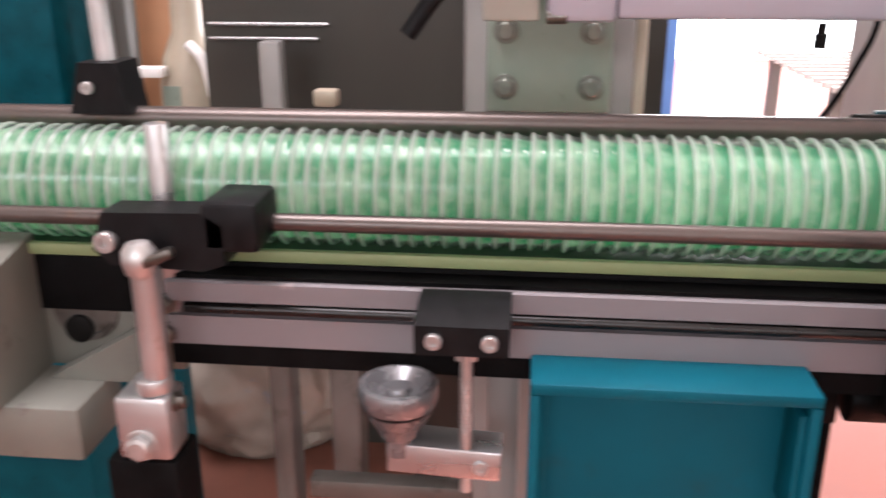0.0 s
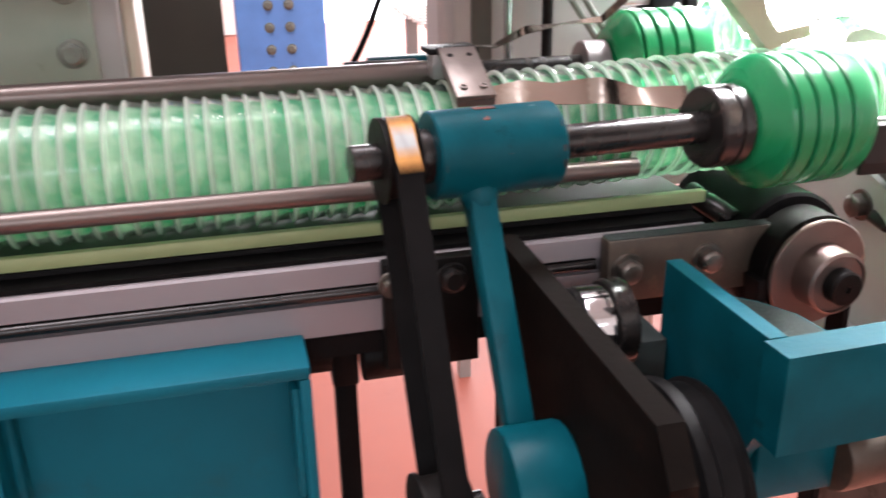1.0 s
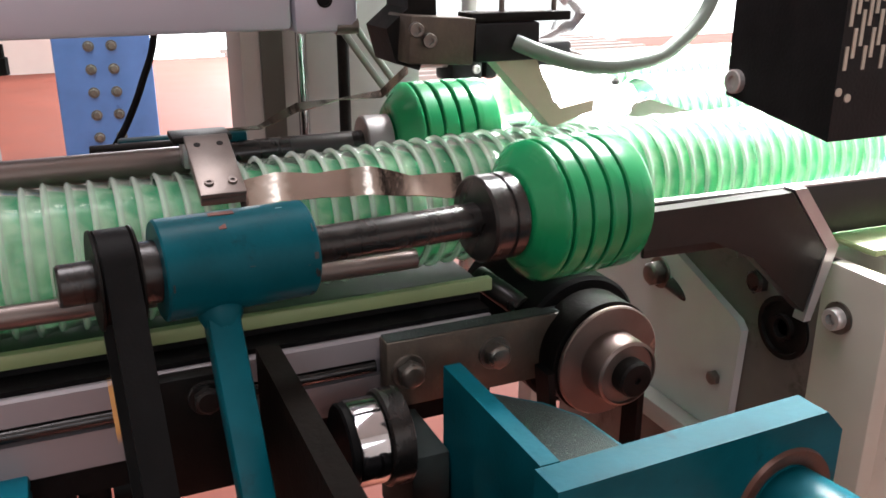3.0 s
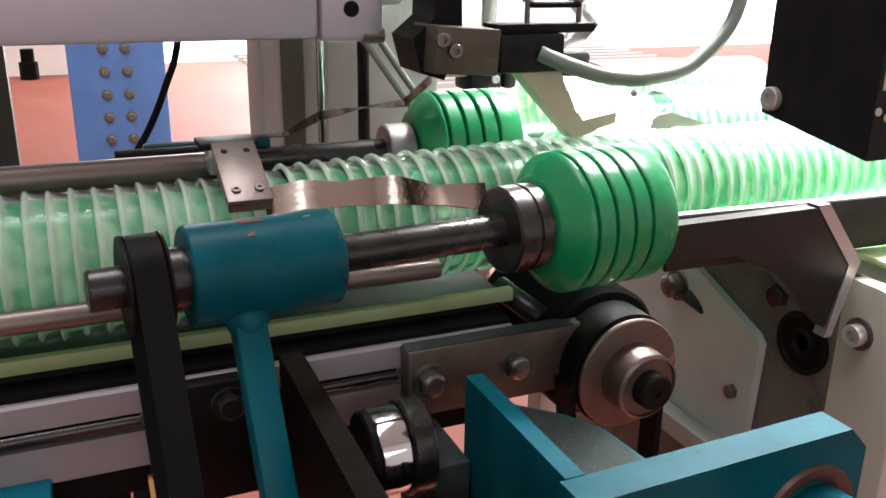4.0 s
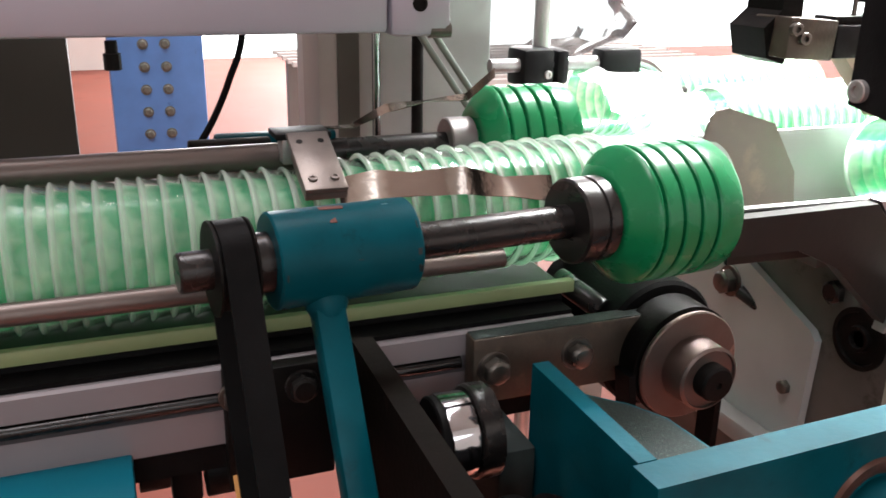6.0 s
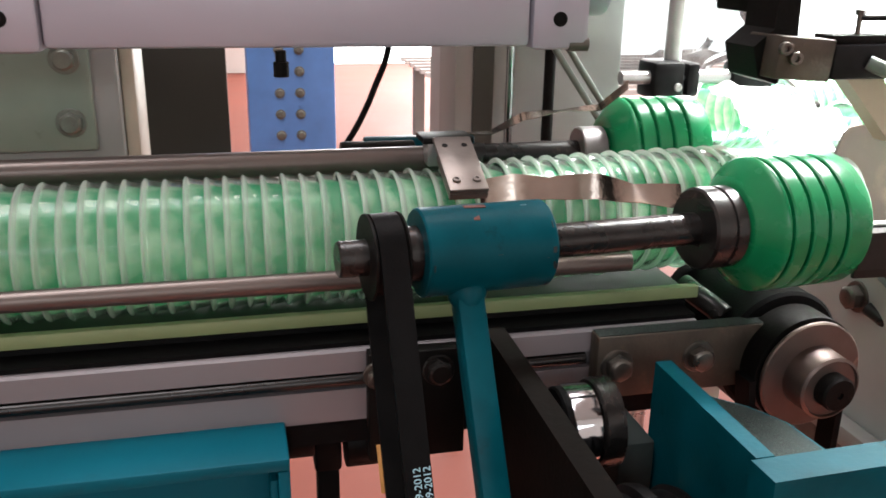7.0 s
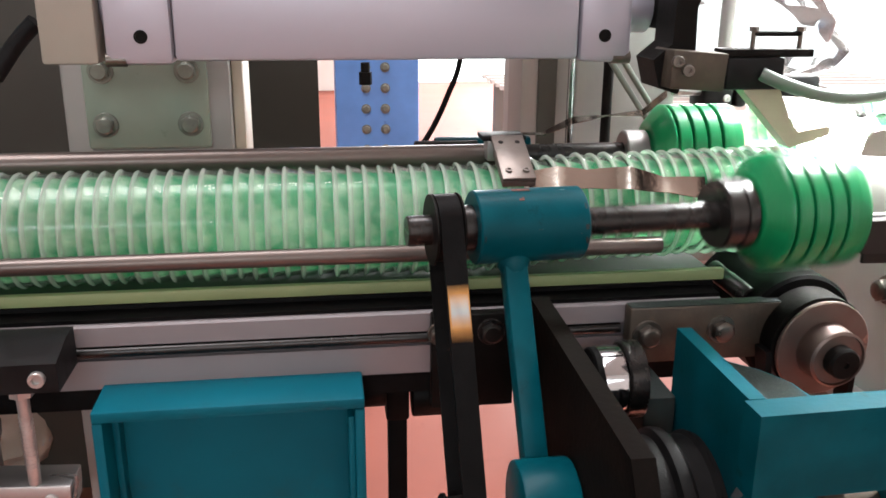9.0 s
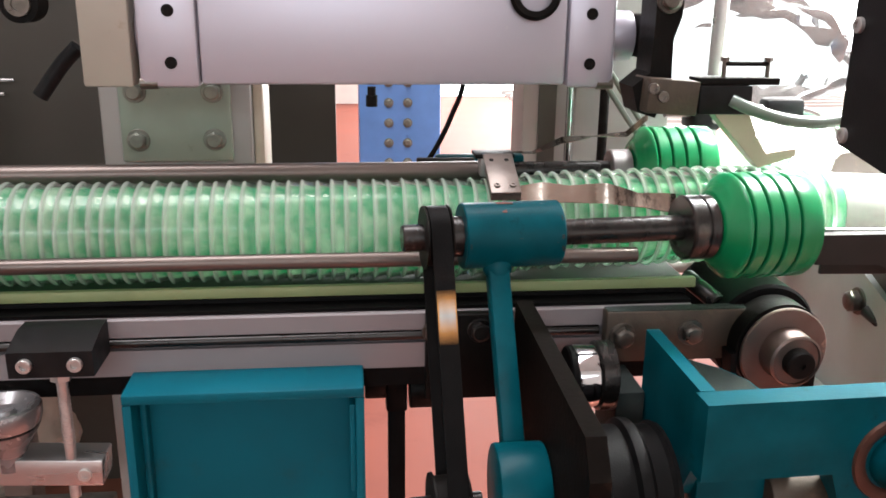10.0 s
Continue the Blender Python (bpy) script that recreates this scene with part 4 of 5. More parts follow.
part("small_rim", turned([(0.0162, 0.1179), (0.0178, 0.1179), (0.0181, 0.1187), (0.0165, 0.1197)], 40, closed=True), COPPER, hr, "bright raised rim")
hb = thing("hanging_belt", "black flat belt hanging from the disc", "drive belt", (0, 0, 0))
part("band", box(0.128, 0.132, -0.018, -0.004, 0.75, 0.99), RUBBER, hb)
part("band", box(0.07, 0.074, -0.018, -0.004, 0.75, 0.99, pose(0.072, 0, 0.99, 0, -6, 0) @ pose(-0.072, 0, -0.99)), RUBBER, hb)
solo("idler_stud", rod((0.062, 0.05, 1.022), (0.075, 0.02, 1.012), 0.0065), SHAFT, "dark shiny stud beside the head roller", "stud", bevel=0.001)

# ---- teal L bracket with its tube ----
tk = thing("teal_bracket", "glossy teal painted angle bracket with green dust", "bracket", (0, 0, 0))
part("side_arm", prism([(-0.0345, 1.0165), (-0.1235, 1.0165), (-0.1235, 0.971), (-0.11, 0.945), (-0.0345, 0.93)], 0.0085, Matrix(((0, 0, 1, 0.004), (1, 0, 0, 0), (0, 1, 0, 0), (0, 0, 0, 1)))), TEAL, tk, bevel=0.0012)
ym = pose(0.0015, -0.1405, -0.0004, 0, 0, 1.8)
fp = [(0.0002, 0.9712), (0.0002, 1.0168), (0.132, 1.0168), (0.1425, 1.006), (0.1425, 0.93), (0.09, 0.93), (0.076, 0.971)]
fm = Matrix(((1, 0, 0, 0), (0, 0, -1, 0.0162), (0, 1, 0, 0), (0, 0, 0, 1)))
part("front_arm", prism(fp, 0.0162, ym @ fm), TEAL, tk, bevel=0.0012)
RINGBROWN = mat("brown_copper_ring", (0.075, 0.036, 0.026), 0.4, 0.5, 0.2, 60, 0.2, (0.05, 0.025, 0.02), 0.3)
bx_, bz_ = 0.113, 0.978
part("bearing_ring", turned([(0.0185, -0.002), (0.0255, -0.002), (0.0262, 0.0), (0.0255, 0.002), (0.021, 0.002), (0.0185, 0.0005)], 48, ym @ along((bx_, 0, bz_), (bx_, -1, bz_)), True), RINGBROWN, tk, "brown-copper bearing ring")
part("tube", rod(ym @ Vector((bx_, 0.01, bz_)), ym @ Vector((bx_ + 0.03, -0.11, bz_ - 0.012)), 0.0178), TEAL, tk, "teal round tube", bevel=0.001)
lw = thing("lower_cross_plate", "dusty dark teal cross plate below the bracket", "plate", (0, 0, 0))
part("plate", prism([(0.0128, -0.03), (0.0128, -0.123), (0.066, -0.123), (0.06, -0.066), (0.05, -0.048), (0.032, -0.03)], 0.03, Matrix.Translation((0, 0, 0.964))), TEAL, lw, bevel=0.002)
part("dust", prism([(0.014, -0.032), (0.014, -0.122), (0.064, -0.122), (0.058, -0.067), (0.0485, -0.05), (0.031, -0.032)], 0.0007, Matrix.Translation((0, 0, 0.994))), GRIT, lw, "thick dark green dust")
part("lower_arm", box(0.01, 0.09, -0.118, -0.1, 0.93, 0.962), TEAL, lw, bevel=0.002)
part("roller_stub", rod((0.05, -0.112, 0.945), (0.085, -0.11, 0.945), 0.018), OILSTEEL, lw, "worn round stub", bevel=0.002)

# ---- rear spindle with its roller ----
rs = thing("spindle", "rear spindle carrying a green grooved roller", "spindle", along((0.0225, 0.1305, 1.0855), (0.2, 0.1265, 1.0865)))
part("collar", turned([(0.006, 0.0), (0.0155, 0.0), (0.0165, 0.001), (0.0165, 0.016), (0.006, 0.017)], 40), GREYCOLLAR, rs, "grey turned collar")
part("roller", turned(roller_profile(0.0345), 56, Matrix.Translation((0, 0, 0.0175))), GREENROLL, rs, "bright green urethane roller with four grooves")
part("shaft", turned([(0.0078, -0.12), (0.0078, 0.02)], 28), SHAFT, rs)
rh = thing("bearing_holder", "dark bearing holder of the rear spindle", "bearing holder", (0, 0, 0))
part("bearing_tube", rod((-0.13, 0.13, 1.0845), (-0.085, 0.1285, 1.0847), 0.0125), DARK, rh, bevel=0.001)

# ---- clamp plate and spring strips ----
cp = thing("strip_clamp", "worn steel clamp plate with screws holding two spring strips", "clamp plate", (0, 0, 0))
SL = Matrix.Translation((-0.0805, 0.0525, 1.1145)) @ pose(0, 0, 0, 24.5, 0, 0)
part("top_plate", box(-0.0102, 0.0102, -0.0445, 0.0, -0.0025, 0.0, SL), CLAMPSTEEL, cp, bevel=0.0008)
part("under_plate", box(-0.01, 0.01, -0.0445, -0.012, -0.0065, -0.0028, SL), CLAMPSTEEL, cp, bevel=0.0006)
part("back_plate", box(-0.015, 0.0125, 0.0, 0.02, -0.004, -0.001, Matrix.Translation((-0.0805, 0.0525, 1.1145))), DARK, cp, bevel=0.0006)
part("hanger", box(-0.009, 0.009, 0.016, 0.03, -0.02, -0.003, Matrix.Translation((-0.0805, 0.0525, 1.1145))), STEEL, cp, bevel=0.001)
for xo in (-0.0052, 0.0052):
    socket_screw(cp, SL @ Vector((xo, -0.037, 0)), SL.to_3x3() @ Vector((0, 0, 1)), 0.0042, 0.0012, material=CLAMPSTEEL)
    part("hole", turned([(0.0016, 0.0), (0.0016, 0.0003), (0.0004, 0.0003)], 14, along(SL @ Vector((xo, -0.008, -0.0001)), SL @ Vector((xo, -0.008, 1)))), DARK, cp, "dark screw hole")


def strip(centres, turns, width, thick=0.0006):
    """A thin springy strip along its centre points, twisted by the given degrees."""
    bm = bmesh.new()
    rows = []
    n = (len(centres) - 1) * 6
    for i in range(n + 1):
        f = i / n * (len(centres) - 1)
        k = min(int(f), len(centres) - 2)
        u = f - k
        u = u * u * (3 - 2 * u)
        c = Vector(centres[k]).lerp(Vector(centres[k + 1]), u)
        a = radians(turns[k] * (1 - u) + turns[k + 1] * u)
        w = Vector((0, math.cos(a), math.sin(a))) * width / 2
        t = Vector((0, -math.sin(a), math.cos(a))) * thick / 2
        rows.append([bm.verts.new(c + s) for s in (-w - t, w - t, w + t, -w + t)])
    for p, q in zip(rows, rows[1:]):
        for k in range(4):
            bm.faces.new((p[k], p[(k + 1) % 4], q[(k + 1) % 4], q[k]))
    bm.faces.new(rows[0]), bm.faces.new(rows[-1])
    return bm


part("spring_strip", strip([(-0.072, 0.0245, 1.0905), (-0.055, 0.0225, 1.0935), (-0.036, 0.0205, 1.0925), (-0.012, 0.017, 1.0935), (0.01, 0.013, 1.0895), (0.034, 0.0105, 1.0875)], (58, 72, 42, 74, 30, 64), 0.0135), LEAF, cp, "twisted spring steel strip")
part("spring_strip", strip([(-0.066, 0.078, 1.1105), (-0.045, 0.1, 1.106), (-0.02, 0.115, 1.1125), (0.005, 0.12, 1.1145), (0.032, 0.12, 1.116), (0.043, 0.105, 1.132)], (0, 10, 60, -5, 40, 80), 0.0055, 0.0004), LEAF, cp, "thin rear spring strip")

# ---- trough, plates and frame after the rollers ----
tr = thing("receiving_trough", "dark steel trough with a bright upper edge", "trough", (0, 0, 0))
ty = pose(0.128, -0.0125, 1.0732, 0, 0, -3)
part("front_sheet", box(0.0, 0.42, 0.0, 0.003, -0.03, 0.0, ty), TROUGHSTEEL, tr, bevel=0.0006)
part("lip", box(0.0, 0.42, -0.0012, 0.004, 0.0, 0.0012, ty), STEEL, tr, "bright worn edge")
part("bed", box(0.215, 0.62, 0.012, 0.1, 1.023, 1.0302), STAINED, tr, bevel=0.001)
part("back_sheet", box(0.19, 0.62, 0.106, 0.109, 1.03, 1.086), LIGHTGREY, tr, bevel=0.0006)
part("end_sheet", prism([(0.172, 1.036), (0.19, 1.1), (0.194, 1.1045), (0.203, 1.106), (0.242, 1.094), (0.264, 1.06), (0.268, 1.036)], 0.002, Matrix(((1, 0, 0, 0), (0.0, 0, -1, 0.094), (0, 1, 0, 0), (0, 0, 0, 1)))), BENTSHEET, tr, "dull bent sheet end")
gs = thing("gusset_plate", "dark steel gusset with a bright machined edge", "plate", (0, 0, 0))
GZ = Matrix.Translation((0.2045, -0.034, 1.077)) @ Matrix(((1, 0, 0, 0), (0, 0, 1, 0), (0, 1, 0, 0), (0, 0, 0, 1)))
part("plate", prism([(0.0, -0.0005), (0.0295, -0.036), (0.0195, -0.072), (0.002, -0.056), (-0.022, -0.034), (-0.05, -0.021), (-0.093, -0.02), (-0.093, -0.0005)], 0.008, GZ), TROUGHSTEEL, gs, bevel=0.0006)
part("machined_edge", prism([(0.0004, 0.001), (0.009, 0.001), (0.0385, -0.035), (0.0255, -0.078), (0.0205, -0.078), (0.03, -0.036)], 0.0084, Matrix.Translation((0, -0.0004, 0)) @ GZ), STEEL, gs, "bright machined edge", bevel=0.0005)
solo("support_rod", rod((0.21, -0.01, 1.052), (0.62, -0.03, 1.052), 0.0065), STEEL, "bright steel rod along the trough", "rod", bevel=0.0008)
solo("outfeed_belt", box(0.26, 0.62, -0.045, 0.0, 1.036, 1.04), BELT_GREEN, "pale green outfeed belt beside the trough", "conveyor belt", bevel=0.001)

sf = thing("side_frame", "light grey painted side frame plate with bolts", "frame plate", (0, 0, 0))
YZ = Matrix(((0, 0, 1, 0.24), (1, 0, 0, 0), (0, 1, 0, 0), (0, 0, 0, 1)))
part("plate", prism([(0.25, 0.86), (0.25, 1.03), (0.16, 1.02), (0.032, 0.97), (0.027, 0.9645), (0.03, 0.9), (0.06, 0.86)], 0.006, YZ), LIGHTGREY, sf, bevel=0.0012)
part("back_plate", box(0.247, 0.255, -0.03, 0.25, 0.7, 1.03), STAINED, sf, "dull stained back plate", bevel=0.001)
part("lower_rail", box(0.225, 0.2395, 0.02, 0.3, 0.87, 0.885), GREYPOST, sf, "grey angle rail", bevel=0.001)
hex_bolt(sf, (0.239, 0.1115, 0.976), (-1, 0, 0), 0.016, 0.009)
part("bolt_stem", rod((0.239, 0.1, 0.972), (0.248, 0.075, 0.962), 0.005), SHAFT, sf, "dark shaft behind the bolt")
hex_bolt(sf, (0.2397, 0.0451, 0.9235), (-1, 0, 0), 0.009, 0.005, False)
hex_bolt(sf, (0.2465, 0.023, 1.0), (-1, 0, 0), 0.014, 0.006, False, material=SHAFT)
part("bearing_seat", turned([(0.02, 0), (0.02, 0.002), (0.017, 0.002), (0.016, -0.001), (0.009, -0.001), (0.008, 0.003), (0.006, 0.003), (0.005, 0.0), (0.0004, 0)], 40, along((0.2465, -0.001, 0.978), (-1, -0.001, 0.978))), DARK, sf, "black round bearing seat")
cb = thing("cream_housing", "cream painted housing with scratches and a socket screw", "housing", (0, 0, 0))
part("body", box(0.258, 0.7, -0.06, -0.02, 0.6, 1.018), CREAM, cb, bevel=0.004)
part("flange", box(0.246, 0.258, -0.07, -0.024, 0.6, 1.03), CREAM, cb, "cream flange plate", bevel=0.002)
part("top_lid", box(0.27, 0.7, -0.058, 0.03, 1.022, 1.034), CREAM, cb, "cream lid", bevel=0.003)
socket_screw(cb, (0.246, -0.0395, 1.0), (-1, -0.05, 0), 0.013, 0.007)
part("washer", turned([(0.0095, 0), (0.0095, 0.0012), (0.005, 0.0012)], 28, along((0.246, -0.0395, 1.0), (-1, -0.0395, 1.0))), BOLT, cb, "dull washer")
part("scratch", box(0.275, 0.277, -0.0604, -0.06, 0.97, 0.974), RUST, cb, "rusty scratch")
part("scratch", box(0.272, 0.276, -0.0604, -0.06, 0.955, 0.957), RUST, cb, "rusty scratch")
part("scratch", box(0.28, 0.282, -0.0604, -0.06, 0.91, 0.918), RUST, cb, "rusty scratch")

# black housing hanging beside the camera's view
hs = thing("black_housing", "black sensor housing with unreadable white print", "housing", (0.041, -0.199, 1.148))
part("case", prism([(0.04, 0.009), (0.0, 0.0025), (0.0, 0.16), (0.04, 0.16)], 0.09, Matrix(((0, 0, 1, 0), (1, 0, 0, 0), (0, 1, 0, 0), (0, 0, 0, 1)))), PLASTIC, hs, bevel=0.003)
part("hanger", box(0.03, 0.05, 0.01, 0.6, 0.16, 0.18), DARK, hs, "dark hanger bar to the frame")
socket_screw(hs, (0.0, 0.036, 0.0135), (-1, 0, 0), 0.007, 0.002)
socket_screw(hs, (0.0, 0.035, 0.062), (-1, 0, 0), 0.007, 0.002)
PRINT = mat("white_print", (0.3, 0.28, 0.23), 0.6, 0, 0.1, 200, 0.1)
for k in range(13):
    x0, z0 = 0.0014 + 0.0021 * k, 0.021 + 0.003 * (k % 3)
    for j in range(4):
        part("print_bar", box(x0, x0 + 0.0011, -0.0003, 0.0, z0 + 0.011 * j, z0 + 0.011 * j + 0.006 + 0.0015 * ((k + j) % 3)), PRINT, hs, "bar of white print")
for x0, z0 in ((0.0012, 0.0155), (0.0046, 0.0138)):
    part("print_dot", turned([(0.0011, 0), (0.0011, 0.0003), (0.0002, 0.0003)], 16, along((x0, 0, z0), (x0, -1, z0))), PRINT, hs, "pale round dot")

# ---- moving pusher head on the cylinder's rod ----
hd = thing("pusher_head", "dark pusher head with a beige finger on the cylinder rod", "pusher head", (0, 0, 0))
part("piston_rod", rod((-0.2, BY + 0.034, 1.19), (0.035, BY + 0.034, 1.19), 0.0075), CHROME, hd, "polished piston rod")
part("clamp_arm", prism([(0.03, 1.228), (0.05, 1.226), (0.049, 1.206), (0.044, 1.19), (0.045, 1.16), (0.035, 1.136), (0.022, 1.14), (0.017, 1.158), (0.029, 1.168), (0.03, 1.2)], 0.032, Matrix(((1, 0, 0, 0), (0, 0, -1, 0.1), (0, 1, 0, 0), (0, 0, 0, 1)))), DARK, hd, "black clamp arm", bevel=0.002)
part("rod_end", box(0.031, 0.05, 0.098, 0.14, 1.175, 1.206), DARK, hd, "black rod end", bevel=0.002)
hex_bolt(hd, (0.039, 0.068, 1.217), (0, -1, 0), 0.0125, 0.005)
part("brown_block", box(0.024, 0.061, 0.054, 0.085, 1.141, 1.165, pose(0.03, 0.054, 1.15, 0, 4, 2) @ pose(-0.03, -0.054, -1.15)), OILSTEEL, hd, "brown machined block", bevel=0.0012)
part("black_block", box(0.0615, 0.1, 0.055, 0.09, 1.14, 1.16), PLASTIC, hd, "black plastic block", bevel=0.0015)
socket_screw(hd, (0.0275, 0.054, 1.1585), (-0.2, -1, 0), 0.0075, 0.004, material=BOLT)
socket_screw(hd, (0.0345, 0.054, 1.153), (-0.2, -1, 0), 0.0075, 0.004, material=BOLT)
part("top_plate", box(0.06, 0.12, 0.057, 0.075, 1.1602, 1.1652), DARK, hd, "dark top plate", bevel=0.0008)
for xc in (0.081, 0.113):
    part("stud", rod((xc, 0.064, 1.165), (xc, 0.064, 1.178), 0.0016, n=12), BOLT, hd)
    part("stud_nut", rod((xc, 0.064, 1.176), (xc, 0.064, 1.179), 0.003, n=6), BOLT, hd)
part("spring_rod", rod((0.081, 0.064, 1.1745), (0.113, 0.064, 1.1745), 0.0017, n=12), DARK, hd, "dark spring rod")
part("finger", prism([(0.074, 1.141), (0.1, 1.141), (0.111, 1.119), (0.117, 1.1115), (0.139, 1.115), (0.139, 1.109), (0.112, 1.101)], 0.014, Matrix(((1, 0, 0, 0), (0, 0, -1, 0.073), (0, 1, 0, 0), (0, 0, 0, 1)))), PAPER, hd, "beige bent finger", bevel=0.001)
part("hose", tube_path([(0.085, 0.056, 1.15), (0.1, 0.048, 1.1435), (0.122, 0.045, 1.1375), (0.15, 0.045, 1.136), (0.185, 0.05, 1.1435), (0.215, 0.055, 1.175), (0.22, 0.06, 1.25)], 0.0044), HOSE, hd, "grey-green air hose")

# ---- rear post with a nozzle ----
nz_ = thing("nozzle_stand", "steel post with black clamps and a bent chrome nozzle", "nozzle stand", (0, 0, 0))
part("post", rod((0.183, 0.318, 0.6), (0.183, 0.318, 1.4), 0.0075), STEEL, nz_, "grey round post")
part("cross_rod", rod((0.13, 0.306, 1.108), (0.235, 0.306, 1.1085), 0.0058), STEEL, nz_, "horizontal steel rod")
part("clamp", box(0.156, 0.185, 0.294, 0.33, 1.09, 1.122), PLASTIC, nz_, "black rod clamp", bevel=0.004)
part("clamp", box(0.187, 0.199, 0.294, 0.33, 1.092, 1.121), PLASTIC, nz_, "black rod clamp", bevel=0.004)
socket_screw(nz_, (0.178, 0.294, 1.101), (0, -1, 0), 0.007, 0.002)
part("joint", box(0.231, 0.272, 0.296, 0.318, 1.095, 1.121), PLASTIC, nz_, "black elbow joint", bevel=0.005)
part("nozzle", tube_path([(0.27, 0.306, 1.108), (0.285, 0.306, 1.104), (0.305, 0.306, 1.09), (0.321, 0.306, 1.079)], 0.0045), CHROME, nz_, "bent chrome nozzle")
part("nozzle_tip", turned([(0.0045, 0), (0.0065, 0.001), (0.0065, 0.006), (0.003, 0.007)], 20, along((0.319, 0.306, 1.081), (0.33, 0.3, 1.072))), SHAFT, nz_, "dark nozzle tip")

# slatted shelf and clear bags in the bright distance
gr = thing("slatted_shelf", "white slatted shelf in bright backlight", "shelf", (0.75, 1.5, 0.0))
for k in range(11):
    part("slat", box(-0.45, 0.75, 0.035 * k * 2, 0.035 * k * 2 + 0.02, 0.9, 0.912), WALLPAINT, gr)
for xc in (-0.42, 0.7):
    part("leg", box(xc, xc + 0.03, 0.1, 0.13, 0.0, 0.9), GREYPOST, gr)
    part("leg", box(xc, xc + 0.03, 0.65, 0.68, 0.0, 0.9), GREYPOST, gr)
pb_ = bmesh.new()
bmesh.ops.create_icosphere(pb_, subdivisions=4, radius=1)
for v in pb_.verts:
    k = noise.noise(v.co * 2.3) * 0.22 + noise.noise(v.co * 6) * 0.09
    v.co = Vector((v.co.x * 0.3, v.co.y * 0.22, v.co.z * 0.17)) * (1 + k)
solo("plastic_bag", pb_, FILM, "clear pale blue plastic bag lying on the shelf", "bag", at=pose(0.85, 1.75, 1.05))
fl = bmesh.new()
bmesh.ops.create_grid(fl, x_segments=24, y_segments=16, size=1)
for v in fl.verts:
    v.co = Vector((v.co.x * 0.055, v.co.y * 0.05, noise.noise(Vector((v.co.x * 2.5, v.co.y * 2.5, 0))) * 0.012))
solo("film_sheet", fl, FILM, "crumpled clear film beside the rear roller", "film", at=pose(0.225, 0.19, 1.09, 22, 8, 10))

# ---- the cups ----
PITCH, CY, CZ, R = 0.0098, 0.0605, 1.0598, 0.0353


def cup_mesh_parts():
    """One thin cup lying on its side: mouth at x = 0, closed bottom at x = 0.085."""
    # a rolled lip, then a rounded shoulder that falls to the next mouth
    lip = [(R - 0.0028, 0.0005), (R - 0.0019, -0.0001), (R - 0.0009, -0.0002), (R - 0.0002, 0.0003), (R, 0.0009), (R - 0.0002, 0.0015)]
    lip += [(R - 0.0008, 0.0022), (R - 0.0013, 0.0032), (R - 0.0017, 0.0062), (R - 0.0024, 0.0097)]
    m = Matrix(((0, 0, 1, 0), (1, 0, 0, 0), (0, 1, 0, 0), (0, 0, 0, 1)))
    rim_bm = bmesh.new()
    shell = [[rim_bm.verts.new(m @ Vector((r * math.cos(2 * math.pi * i / 44), r * math.sin(2 * math.pi * i / 44), z))) for i in range(44)] for r, z in lip]
    for p, q in zip(shell, shell[1:]):
        for i in range(44):
            rim_bm.faces.new((p[i], p[(i + 1) % 44], q[(i + 1) % 44], q[i]))
    band = bmesh.new()
    rr = [(R - 0.0036, 0.001), (R - 0.0052, 0.0118)]
    rings = []
    for r, z in rr:
        rings.append([band.verts.new(m @ Vector((r * math.cos(2 * math.pi * i / 40), r * math.sin(2 * math.pi * i / 40), z))) for i in range(40)])
    for i in range(40):
        band.faces.new((rings[0][i], rings[0][(i + 1) % 40], rings[1][(i + 1) % 40], rings[1][i]))
    return rim_bm, band, m


def body_bm(m):
    bm = bmesh.new()
    rr = [(R - 0.0058, 0.0128), (R - 0.0061, 0.025), (R - 0.0088, 0.08), (R - 0.0092, 0.0835), (R - 0.0112, 0.0852), (R - 0.0135, 0.0845), (0.004, 0.0838)]
    rings = []
    for r, z in rr:
        rings.append([bm.verts.new(m @ Vector((r * math.cos(2 * math.pi * i / 48), r * math.sin(2 * math.pi * i / 48), z))) for i in range(48)])
    for p, q in zip(rings, rings[1:]):
        for i in range(48):
            bm.faces.new((p[i], p[(i + 1) % 48], q[(i + 1) % 48], q[i]))
    bm.faces.new(rings[-1])
    return bm


def first_cup():
    rim_bm, band, m = cup_mesh_parts()
    c = thing("plastic_cup", "clear green-tinted plastic cup nested in a long stack", "cup", (0, 0, 0), "nested cup stack")
    part("rim", rim_bm, CUP_RIM, c, "pale rolled rim")
    part("wall", band, CUP_BAND, c, "green translucent wall")
    return c


def end_cup():
    rim_bm, band, m = cup_mesh_parts()
    c = thing("plastic_cup", "clear plastic cup with its closed bottom showing at the stack's end", "cup", (0, 0, 0), "nested cup stack")
    part("rim", rim_bm, CUP_RIM, c, "pale rolled rim")
    part("wall", band, CUP_BAND, c, "green translucent wall")
    part("body", body_bm(m), CUP_BODY, c, "clear tapered body with closed bottom")
    return c


LAST = 0.085          # mouth of the last waiting cup while the line stands still
cup_a, cup_b = first_cup(), end_cup()
waiting, batch = [], []
for k in range(92):
    src = cup_b if k == 0 else cup_a
    waiting.append((LAST - PITCH * k, src))
for k in range(38):
    batch.append((LAST + PITCH * (k + 1), cup_a))


